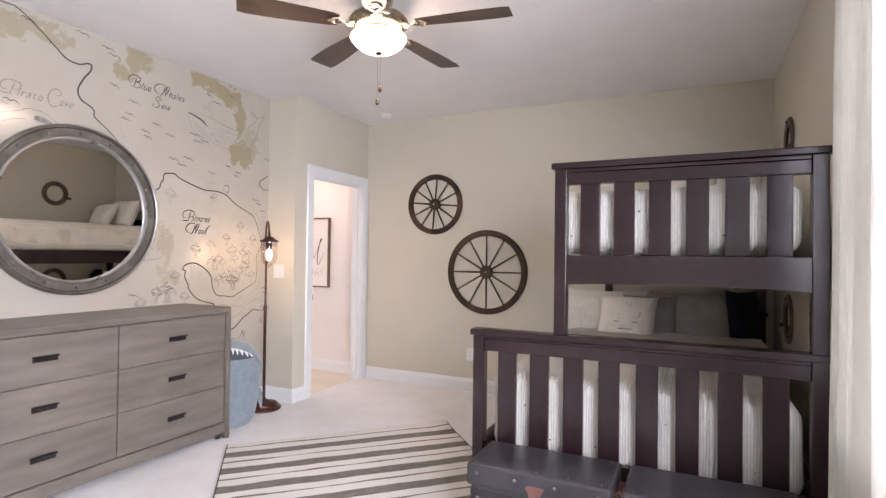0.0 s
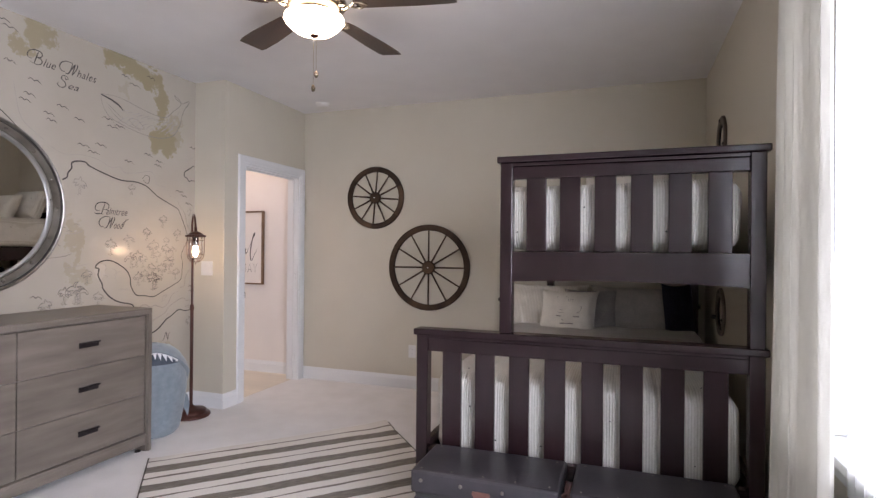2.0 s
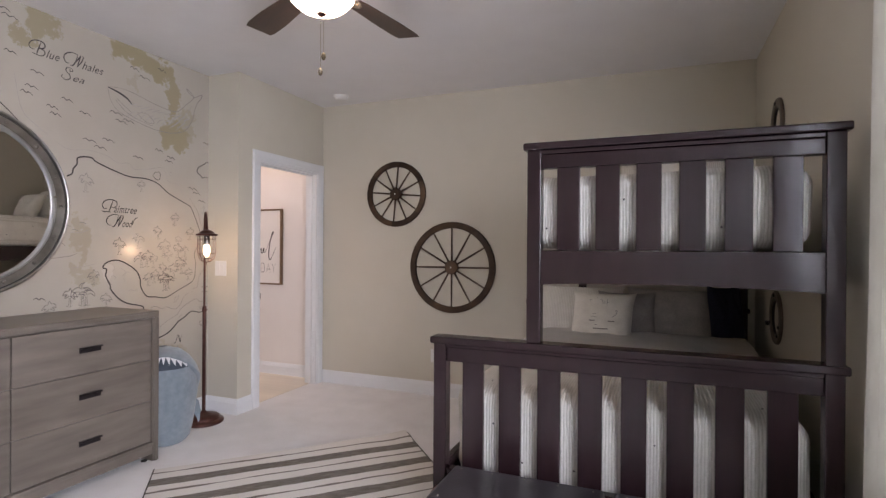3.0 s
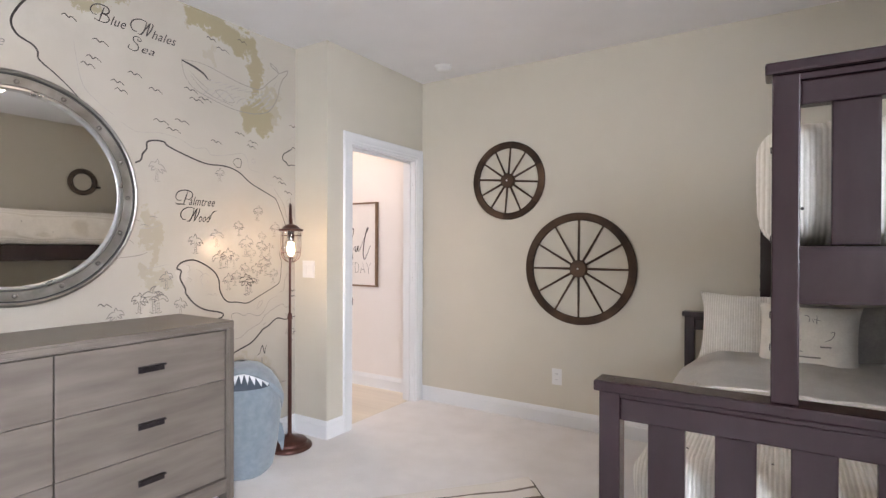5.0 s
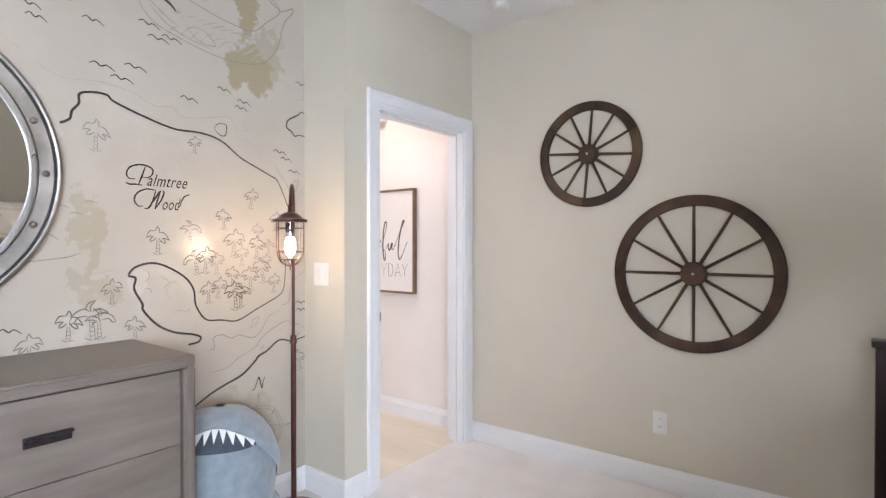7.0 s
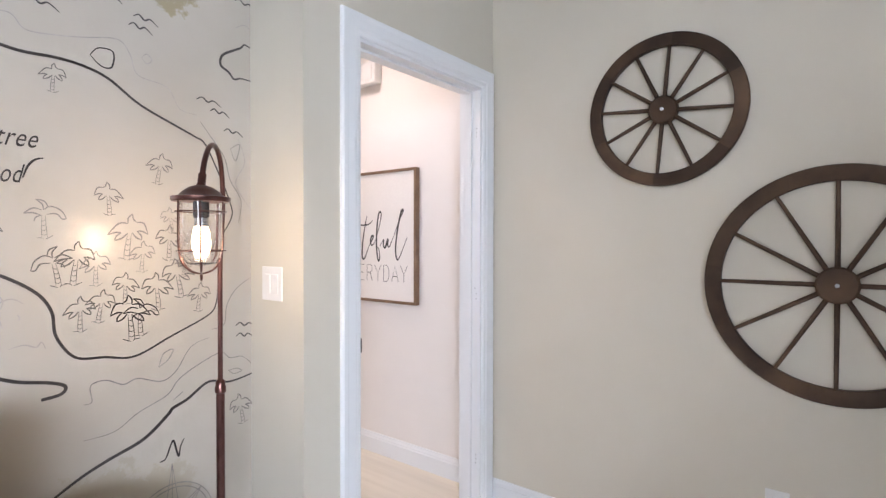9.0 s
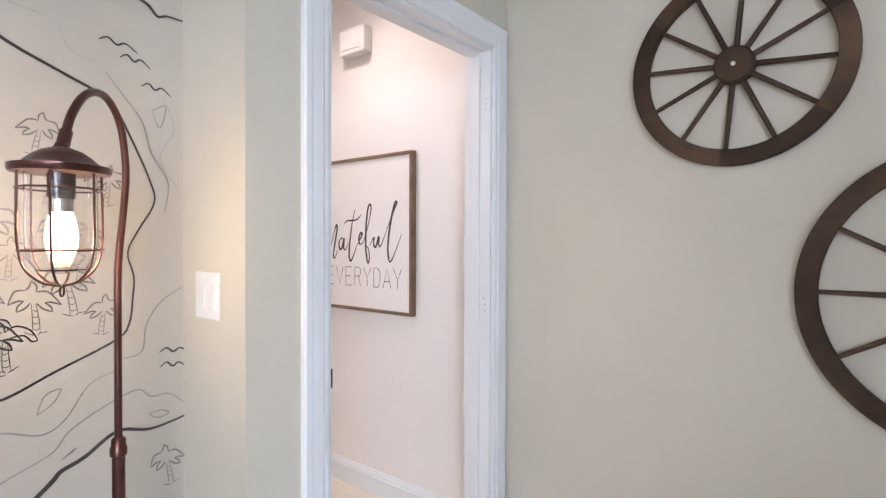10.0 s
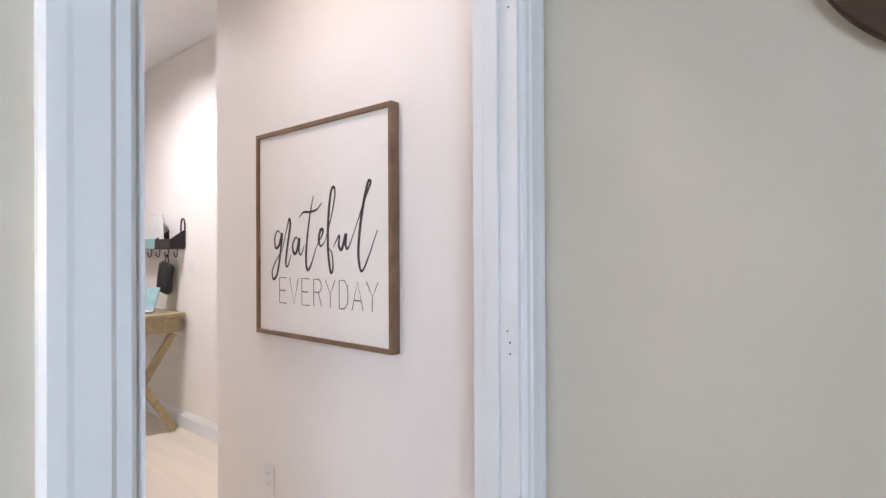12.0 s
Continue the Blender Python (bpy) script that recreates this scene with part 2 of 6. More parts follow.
def soft(bm, x0, x1, y0, y1, z0, z1, r, cuts=14, wob=0.006, freq=5.0, seed=0.0):
    """A soft rounded block, its skin slightly uneven."""
    c = Vector(((x0 + x1) / 2, (y0 + y1) / 2, (z0 + z1) / 2))
    h = Vector(((x1 - x0) / 2, (y1 - y0) / 2, (z1 - z0) / 2))
    vs = bmesh.ops.create_cube(bm, size=2)["verts"]
    es = list({e for v in vs for e in v.link_edges})
    bmesh.ops.subdivide_edges(bm, edges=es, cuts=cuts, use_grid_fill=True)
    for v in bm.verts:
        p = Vector((v.co.x * h.x, v.co.y * h.y, v.co.z * h.z))
        core = Vector([max(-h[i] + r, min(h[i] - r, p[i])) for i in range(3)])
        d = p - core
        q = core + d.normalized() * min(d.length, r) if d.length > 1e-6 else p
        nrm = d.normalized() if d.length > 1e-6 else p.normalized()
        v.co = c + q + nrm * wob * noise.noise(Vector((q.x * freq + seed, q.y * freq, q.z * freq)))
    return bm


def pillow(bm, w, h, t, n=22, ear=0.09, seed=0.0, m=None):
    """A stuffed pillow in the xz plane, thick along y, with pointed corners."""
    sides = []
    for s in (-1, 1):
        g = []
        for i in range(n + 1):
            row = []
            for j in range(n + 1):
                u, v = 2 * i / n - 1, 2 * j / n - 1
                pinch = 1 - ear * (1 - abs(u) ** 3) * abs(v) ** 2 - 0.0
                pinch2 = 1 - ear * (1 - abs(v) ** 3) * abs(u) ** 2
                x, z = u * w / 2 * pinch2, v * h / 2 * pinch
                fat = max(0.0, (1 - u ** 4) * (1 - v ** 4)) ** 0.55
                wr = 0.012 * noise.noise(Vector((u * 3 + seed, v * 3, s)))
                row.append(bm.verts.new((x, s * (t / 2 * fat) + wr * fat, z)))
            g.append(row)
        sides.append(g)
    for s, g in enumerate(sides):
        for i in range(n):
            for j in range(n):
                bm.faces.new((g[i][j], g[i + 1][j], g[i + 1][j + 1], g[i][j + 1]))
    bmesh.ops.remove_doubles(bm, verts=bm.verts, dist=0.0008)
    if m is not None:
        bmesh.ops.transform(bm, matrix=m, verts=bm.verts)
    return bm


def structure(name, bm, mat, label, smooth=False):
    return tagged(part(name, bm, mat, None, label, smooth), kind="structure")


# ---- large structure ----
floor = structure("floor", box(box(bmesh.new(), -3.36, 0.55, SOUTH - 0.12, 4.62, -0.12, 0.0), -3.73, -3.36, SOUTH - 0.12, JOG + 0.12, -0.12, 0.0), CARPET, "cream low-pile carpet over the bedroom floor")
bm = box(bmesh.new(), -8.3, -3.42, HALLS - 0.06, 5.3, -0.12, 0.002)
box(bm, -3.42, -3.36, D0 - 0.017, D1 + 0.017, -0.12, 0.002)
hall_floor = structure("floor_hall", bm, HALLF, "pale oak plank floor of the hall")
structure("ceiling", boxed(-3.73, 0.55, SOUTH - 0.12, 4.62, CEIL, CEIL + 0.12), CEILW, "flat white painted ceiling of the bedroom")
structure("ceiling_hall", boxed(-8.3, -3.42, 3.0, 5.3, CEIL + 0.001, CEIL + 0.12), CEILW, "flat white painted ceiling of the hall")
structure("wall_north", boxed(DOORX, EAST + 0.14, NORTH, NORTH + 0.12, 0, CEIL), WALL, "smooth sage-beige painted bedroom wall")
structure("wall_south", boxed(W - 0.12, EAST + 0.14, SOUTH - 0.12, SOUTH, 0, CEIL), WALL, "smooth sage-beige painted bedroom wall")
structure("wall_jog", boxed(W, DOORX - 0.12, JOG, JOG + 0.12, 0, CEIL), WALL, "short sage-beige return wall beside the doorway")
bm = box(bmesh.new(), DOORX - 0.12, DOORX, JOG, D0 - 0.018, 0, CEIL)
box(bm, DOORX - 0.12, DOORX, D1 + 0.018, NORTH + 0.12, 0, CEIL)
box(bm, DOORX - 0.12, DOORX, D0 - 0.018, D1 + 0.018, DH + 0.018, CEIL)
structure("wall_door", bm, WALL, "sage-beige wall with the open doorway to the hall")
bm = box(bmesh.new(), EAST, EAST + 0.14, SOUTH, WY0, 0, CEIL)
box(bm, EAST, EAST + 0.14, WY1, NORTH, 0, CEIL)
box(bm, EAST, EAST + 0.14, WY0, WY1, 0, WZ0)
box(bm, EAST, EAST + 0.14, WY0, WY1, WZ1, CEIL)
structure("wall_east", bm, WALL, "sage-beige wall with the bright window")
structure("wall_hall_north", boxed(HALLEND, DOORX - 0.12, HALLN, HALLN + 0.12, 0, CEIL), HALLW, "warm white painted hall wall")
structure("wall_hall_return", boxed(HALLEND, HALLEND + 0.12, HALLN + 0.12, NICHE + 0.12, 0, CEIL), HALLW, "warm white end of the hall wall")
structure("wall_niche", boxed(FARW, HALLEND, NICHE, NICHE + 0.12, 0, CEIL), HALLW, "warm white wall behind the desk")
structure("wall_hall_south", boxed(FARW, W - 0.12, HALLS - 0.12, HALLS, 0, CEIL), HALLW, "warm white painted hall wall")
structure("wall_hall_side", boxed(W - 0.12, DOORX - 0.12, JOG + 0.12, JOG + 0.125, 0, CEIL), HALLW, "warm white painted hall wall")
structure("wall_hall_end", boxed(FARW - 0.12, FARW, 3.2, NICHE + 0.12, 0, CEIL), HALLW, "warm white painted end wall of the hall")
structure("ground", boxed(0.6, 200, -150, 150, -0.6, -0.5), surf("lawn", (0.05, 0.09, 0.03), (0.09, 0.13, 0.05), 2, 0.9, 0.3, 30), "grass outside the window")
structure("backdrop", boxed(60, 60.2, -160, 160, -0.5, 60), glow("hazy_bright_sky", (0.93, 0.97, 1.0), 3.0), "bright hazy sky beyond the window")


def swept(bm, path, prof):
    """Sweeps an (out, up) profile along a plan polyline of (x, y); out is to the left of travel."""
    n = len(path)
    rows = []
    for i, (x, y) in enumerate(path):
        p = Vector((x, y))
        d0 = (p - Vector(path[i - 1])).normalized() if i else None
        d1 = (Vector(path[i + 1]) - p).normalized() if i < n - 1 else None
        d0, d1 = d0 or d1, d1 or d0
        n0, n1 = Vector((-d0.y, d0.x)), Vector((-d1.y, d1.x))
        k = (n0 + n1) / (1 + n0.dot(n1))
        rows.append([bm.verts.new((x + k.x * o, y + k.y * o, u)) for o, u in prof])
    m = len(prof)
    for a, b in zip(rows, rows[1:]):
        for j in range(m):
            bm.faces.new((a[j], a[(j + 1) % m], b[(j + 1) % m], b[j]))
    bm.faces.new(rows[0])
    bm.faces.new(rows[-1][::-1])
    return bm


BASE = [(0, 0), (0.016, 0), (0.016, 0.088), (0.0125, 0.094), (0.0125, 0.100), (0.007, 0.112), (0.005, 0.121), (0, 0.121)]
for k, (path, lab) in enumerate((
        ([(EAST, SOUTH), (EAST, NORTH), (DOORX, NORTH)], "white profiled bedroom baseboard"),
        ([(DOORX, D0 - 0.098), (DOORX, JOG), (W, JOG), (W, SOUTH), (EAST, SOUTH)], "white profiled bedroom baseboard"),
        ([(DOORX - 0.12, HALLN), (HALLEND, HALLN), (HALLEND, NICHE), (FARW, NICHE), (FARW, HALLS), (DOORX - 0.13, HALLS)], "white profiled hall baseboard"))):
    structure("baseboard", swept(bmesh.new(), path, BASE), TRIM, lab)


def casing_legs(side, label):
    """Stepped door casing round the opening on one face of the wall; side +1 bedroom, -1 hall."""
    x = DOORX if side > 0 else DOORX - 0.12
    prof = [(0.0, 0.0), (0.0, 0.009), (0.006, 0.013), (0.020, 0.013), (0.026, 0.017), (0.058, 0.017), (0.064, 0.018), (0.080, 0.018), (0.085, 0.012), (0.085, 0.0)]
    bm = bmesh.new()
    rows = []
    g = 0.012
    for cy, cz, sy, sz in ((D0 - g, 0.0, -1, 0), (D0 - g, DH + g, -1, 1), (D1 + g, DH + g, 1, 1), (D1 + g, 0.0, 1, 0)):
        rows.append([bm.verts.new((x + side * d, cy + sy * u, cz + sz * u)) for u, d in prof])
    m = len(prof)
    for a, b in zip(rows, rows[1:]):
        for j in range(m):
            bm.faces.new((a[j], a[(j + 1) % m], b[(j + 1) % m], b[j]))
    bm.faces.new(rows[0])
    bm.faces.new(rows[-1])
    return part("casing", bm, TRIM, door, label)


door = tagged(new("door_1"), "open doorway with white stepped casing and jamb", "doorway", kind="structure")
casing_legs(1, "white stepped casing")
casing_legs(-1, "white stepped casing")
bm = box(bmesh.new(), DOORX - 0.121, DOORX + 0.001, D0 - 0.018, D0, 0, DH)
box(bm, DOORX - 0.121, DOORX + 0.001, D1, D1 + 0.018, 0, DH)
box(bm, DOORX - 0.121, DOORX + 0.001, D0 - 0.018, D1 + 0.018, DH, DH + 0.018)
part("jamb", bm, TRIM, door)
bm = box(bmesh.new(), DOORX - 0.085, DOORX - 0.045, D0, D0 + 0.011, 0, DH - 0.011, 0.002)
box(bm, DOORX - 0.085, DOORX - 0.045, D1 - 0.011, D1, 0, DH - 0.011, 0.002)
box(bm, DOORX - 0.085, DOORX - 0.045, D0, D1, DH - 0.011, DH, 0.002)
part("door_stop", bm, TRIM, door)
bm = boxed(DOORX - 0.04, DOORX + 0.004, D0 - 0.001, D0 + 0.003, 0.888, 0.940, 0.001)
part("strike_plate", bm, BLACKIRON, door, "black strike plate")
for zz in (0.22, 0.24, 0.26, 1.02, 1.045, 1.07, 1.80, 1.82, 1.84):
    part("screw_hole", turned(bmesh.new(), [(0.0022, 0), (0.0022, 0.001)], 8, pose(DOORX - 0.02 - 0.007 * (int(zz * 100) % 2), D1 - 0.0005, zz, 90)), DARKHOLE, door)

# the window, blown out by daylight
def sash_window(name, m, w, label):
    """A white double sash filling an opening of width w; local x along the wall, +y outward."""
    win = tagged(new(name), label, "window", kind="structure")
    win.matrix_world = m
    bm = bmesh.new()
    z0, z1, mid = WZ0, WZ1, w / 2
    for a, b, c, d in ((0, w, z0, z0 + 0.05), (0, w, z1 - 0.05, z1), (0, 0.05, z0 + 0.05, z1 - 0.05), (w - 0.05, w, z0 + 0.05, z1 - 0.05), (mid - 0.03, mid + 0.03, z0 + 0.05, z1 - 0.05)):
        box(bm, a, b, 0.065, 0.11, c, d, 0.004)
    part("window_frame", bm, TRIM, win)
    for a, b in ((0.052, mid - 0.032), (mid + 0.032, w - 0.052)):
        part("meeting_rail", boxed(a, b, 0.06, 0.105, 1.49, 1.53, 0.004), TRIM, win)
        for c, d in ((z0 + 0.05, 1.49), (1.53, z1 - 0.05)):
            pane = part("pane", boxed(a - 0.002, b + 0.002, 0.085, 0.089, c, d), GLASS, win)
            pane.visible_shadow = False
    part("window_sill", boxed(0.014, w + 0.05, -0.06, 0.064, z0 - 0.028, z0 + 0.002, 0.004), TRIM, win)
    for a, b in ((0.0, 0.012), (w - 0.012, w)):
        part("jamb_liner", boxed(a, b, 0.0, 0.064, z0 + 0.003, z1), TRIM, win)
    part("apron", boxed(-0.03, w + 0.03, -0.014, 0, z0 - 0.10, z0 - 0.029, 0.002), TRIM, win)
    return win


sash_window("window_1", pose(EAST, WY1, 0, 0, 0, -90), WY1 - WY0, "white sash window full of daylight behind the curtain")


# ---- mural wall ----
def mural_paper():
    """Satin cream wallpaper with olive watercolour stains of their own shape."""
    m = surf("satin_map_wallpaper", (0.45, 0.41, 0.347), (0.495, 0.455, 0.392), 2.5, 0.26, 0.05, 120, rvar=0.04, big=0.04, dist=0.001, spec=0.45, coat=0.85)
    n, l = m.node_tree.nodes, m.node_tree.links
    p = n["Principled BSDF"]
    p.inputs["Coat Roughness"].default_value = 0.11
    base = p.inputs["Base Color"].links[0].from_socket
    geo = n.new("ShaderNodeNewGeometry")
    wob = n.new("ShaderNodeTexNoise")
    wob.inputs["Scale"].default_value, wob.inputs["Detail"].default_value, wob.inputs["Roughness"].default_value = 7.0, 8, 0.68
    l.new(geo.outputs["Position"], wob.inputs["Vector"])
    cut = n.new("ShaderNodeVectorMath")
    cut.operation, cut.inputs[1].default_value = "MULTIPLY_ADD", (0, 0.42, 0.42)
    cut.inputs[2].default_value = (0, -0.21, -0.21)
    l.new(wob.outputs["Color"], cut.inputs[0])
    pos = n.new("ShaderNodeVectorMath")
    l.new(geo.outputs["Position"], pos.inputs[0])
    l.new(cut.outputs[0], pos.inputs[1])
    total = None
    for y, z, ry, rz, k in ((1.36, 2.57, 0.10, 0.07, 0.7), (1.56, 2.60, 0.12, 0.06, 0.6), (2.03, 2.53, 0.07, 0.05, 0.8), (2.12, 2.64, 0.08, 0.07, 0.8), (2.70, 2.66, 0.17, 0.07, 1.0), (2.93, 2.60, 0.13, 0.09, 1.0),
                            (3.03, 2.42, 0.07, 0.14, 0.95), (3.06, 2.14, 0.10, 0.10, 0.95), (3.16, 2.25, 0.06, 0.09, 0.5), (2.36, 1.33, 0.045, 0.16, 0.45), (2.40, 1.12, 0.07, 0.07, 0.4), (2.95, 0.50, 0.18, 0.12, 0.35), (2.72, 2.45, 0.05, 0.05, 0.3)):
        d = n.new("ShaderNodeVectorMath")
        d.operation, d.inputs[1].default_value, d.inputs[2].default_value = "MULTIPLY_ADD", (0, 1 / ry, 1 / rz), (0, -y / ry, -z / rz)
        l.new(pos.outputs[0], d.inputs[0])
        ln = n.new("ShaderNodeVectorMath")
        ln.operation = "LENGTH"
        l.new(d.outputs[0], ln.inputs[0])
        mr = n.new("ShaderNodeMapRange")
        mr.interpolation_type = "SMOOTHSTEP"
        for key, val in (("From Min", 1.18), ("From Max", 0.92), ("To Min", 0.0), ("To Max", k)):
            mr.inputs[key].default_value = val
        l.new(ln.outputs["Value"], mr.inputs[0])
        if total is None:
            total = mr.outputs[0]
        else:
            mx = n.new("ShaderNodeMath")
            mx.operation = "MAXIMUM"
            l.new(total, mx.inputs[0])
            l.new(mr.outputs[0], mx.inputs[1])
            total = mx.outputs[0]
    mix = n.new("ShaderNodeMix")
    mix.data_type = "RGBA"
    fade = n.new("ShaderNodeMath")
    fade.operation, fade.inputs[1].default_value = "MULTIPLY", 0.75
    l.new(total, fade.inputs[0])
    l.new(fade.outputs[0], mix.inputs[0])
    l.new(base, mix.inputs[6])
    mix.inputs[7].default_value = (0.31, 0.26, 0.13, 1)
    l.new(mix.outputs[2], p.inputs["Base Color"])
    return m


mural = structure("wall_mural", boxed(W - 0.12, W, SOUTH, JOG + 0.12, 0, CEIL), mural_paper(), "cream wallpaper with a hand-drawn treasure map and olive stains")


# ---- dresser ----
def dresser():
    L, Dp, H = 1.60, 0.475, 0.923
    t = thing("dresser", (W + 0.018, 2.509, 0), "weathered grey oak six-drawer dresser with dark bronze pulls", "dresser")
    x1 = Dp + 0.015
    part("top", boxed(0, x1, -L, 0, H - 0.042, H, 0.006), GREYOAK, t)
    bm = box(bmesh.new(), 0.005, x1, -0.042, 0, 0.0, H - 0.0425, 0.005)
    part("side_panel", bm, GREYOAKV, t)
    part("side_panel", box(bmesh.new(), 0.005, x1, -L, -L + 0.042, 0.0, H - 0.0425, 0.005), GREYOAKV, t)
    a, b = 0.010, 0.032
    part("edge_moulding", boxed(x1 - 0.001, x1 + 0.005, -L + a, -a, H - b, H - a, 0.002), GREYOAK, t)
    for s in (-a - 0.022, -L + a):
        part("edge_moulding", boxed(x1 - 0.001, x1 + 0.005, s, s + 0.022, 0.0, H - b - 0.002, 0.002), GREYOAKV, t)
    part("carcass", boxed(0.01, x1 - 0.035, -L + 0.042, -0.042, 0.10, H - 0.043), GREYOAKV, t)
    part("plinth", boxed(x1 - 0.03, x1 - 0.004, -L + 0.042, -0.042, 0.045, 0.112, 0.003), GREYOAK, t)
    part("bottom_rail", boxed(0.02, x1 + 0.002, -L + 0.042, -0.042, 0.094, 0.118, 0.003), GREYOAK, t)
    y_r, y_l, mid = -0.046, -L + 0.046, -L / 2
    z0, z1 = 0.121, H - 0.047
    hh = (z1 - z0) / 3
    for a, b in ((mid + 0.003, y_r), (y_l, mid - 0.003)):
        for k in range(3):
            d = part("drawer", boxed(x1 - 0.034, x1 - 0.012, a, b, z0 + k * hh + 0.0013, z0 + (k + 1) * hh - 0.0013, 0.002), GREYOAK, t)
            cy, cz = (a + b) / 2, z0 + (k + 0.52) * hh
            bm = box(bmesh.new(), x1 - 0.0125, x1 - 0.004, cy - 0.058, cy + 0.058, cz - 0.016, cz + 0.014, 0.002)
            box(bm, x1 - 0.006, x1 + 0.012, cy - 0.058, cy + 0.058, cz + 0.008, cz + 0.016, 0.0015)
            part("pull", bm, BLACKIRON, d, "dark bronze cup pull")
    for fy in (-0.03, -L + 0.03):
        part("foot_pad", turned(bmesh.new(), [(0.018, -0.0), (0.018, 0.006)], 12, pose(x1 - 0.05, fy - 0.03 if fy > -1 else fy + 0.03, 0.0)), BLACKIRON, t)
    return t


dresser()


# ---- round mirror ----
def round_mirror():
    t = thing("round_mirror", (W, 1.744, 1.558), "large round porthole mirror with riveted pewter frame", "mirror", rz=90)
    # local: x runs along the wall, -y faces the room
    n = 96

    def band(name, prof, mat, label):
        bm = bmesh.new()
        rows = [[bm.verts.new((r * math.cos(2 * math.pi * i / n), -d, r * math.sin(2 * math.pi * i / n))) for r, d in prof] for i in range(n)]
        for i in range(n):
            a, b = rows[i], rows[(i + 1) % n]
            for j in range(len(prof) - 1):
                bm.faces.new((a[j], a[j + 1], b[j + 1], b[j]))
        return part(name, bm, mat, t, label, True)

    band("inner_lip", [(0.435, 0.004), (0.435, 0.024), (0.441, 0.032), (0.449, 0.032), (0.455, 0.022)], STEEL, "bright inner lip")
    frame_part = band("mirror_frame", [(0.455, 0.020), (0.457, 0.024), (0.487, 0.027), (0.499, 0.029), (0.501, 0.020)], PEWTER, "riveted pewter ring")
    band("groove", [(0.499, 0.022), (0.508, 0.022)], DARKHOLE, "dark groove")
    band("outer_rim", [(0.506, 0.020), (0.507, 0.040), (0.514, 0.044), (0.523, 0.038), (0.527, 0.026), (0.520, 0.016), (0.527, 0.010), (0.527, 0.0)], PEWTER, "rolled pewter rim")
    bm = turned(bmesh.new(), [(0.437, 0.006), (0.437, 0.012)], 96, pose(0, 0, 0, 90))
    part("mirror_glass", bm, MIRROR, t, "clear mirror glass")
    rivet = None
    for k in range(16):
        a = 2 * math.pi * (k - 0.02) / 16
        bm = turned(bmesh.new(), [(0.012, 0.0), (0.012, 0.004), (0.0095, 0.0085), (0.005, 0.011), (0.001, 0.012)], 12)
        me = mesh_of("rivet", bm, PEWTER, True) if rivet is None else rivet
        if rivet is not None:
            bm.free()
        rivet = me
        ob = new("rivet", me)
        ob.parent = frame_part
        ob.matrix_local = pose(0.476 * math.cos(a), -0.0245, 0.476 * math.sin(a), 90)
    return t


round_mirror()


# ---- wagon wheels ----
def wagon_wheel(x, z, r, label):
    t = thing("wagon_wheel", (x, NORTH, z), label, "wagon wheel", "wagon wheels on the wall")
    w = 0.050 if r < 0.35 else 0.055
    seg = 6
    for k in range(seg):
        n = 14
        bm = bmesh.new()
        prof = [(r - w, 0.006), (r - w, 0.026), (r - w + 0.003, 0.029), (r - 0.003, 0.029), (r, 0.026), (r, 0.006)]
        rows = []
        off = 0.4 if r < 0.35 else 0.9
        for i in range(n + 1):
            a = 2 * math.pi * (k + i / n) / seg + off
            rows.append([bm.verts.new((q * math.cos(a), -d, q * math.sin(a))) for q, d in prof])
        for a, b in zip(rows, rows[1:]):
            for j in range(len(prof)):
                bm.faces.new((a[j], a[(j + 1) % len(prof)], b[(j + 1) % len(prof)], b[j]))
        bm.faces.new(rows[0])
        bm.faces.new(rows[-1])
        part("felloe", bm, WHEELWOOD, t)
    spoke = None
    for k in range(12):
        a = 2 * math.pi * k / 12
        if spoke is None:
            spoke = mesh_of("spoke", tube(bmesh.new(), [(0.03, -0.018, 0), (r * 0.5, -0.018, 0), (r - w + 0.004, -0.018, 0)], lambda q: 0.0088 - 0.0022 * q, 10), WHEELWOOD, True)
        ob = new("spoke", spoke)
        ob.parent = t
        ob.matrix_local = pose(0, 0, 0, 0, -math.degrees(a) + (5 if r < 0.35 else 0), 0)
    h = 0.062 if r > 0.35 else 0.056
    part("hub", turned(bmesh.new(), [(h * 0.9, 0.0), (h, 0.004), (h, 0.030), (h * 0.88, 0.038), (0.012, 0.040)], 32, pose(0, 0, 0, 90)), WHEELWOOD, t, "", True)
    part("hub_bolt", turned(bmesh.new(), [(0.007, 0.038), (0.007, 0.043), (0.003, 0.045)], 10, pose(0, 0, 0, 90)), STEEL, t)
    return t


wagon_wheel(-2.484, 1.818, 0.300, "small dark wooden wagon wheel hung on the wall")
wagon_wheel(-1.926, 1.152, 0.402, "large dark wooden wagon wheel hung on the wall")


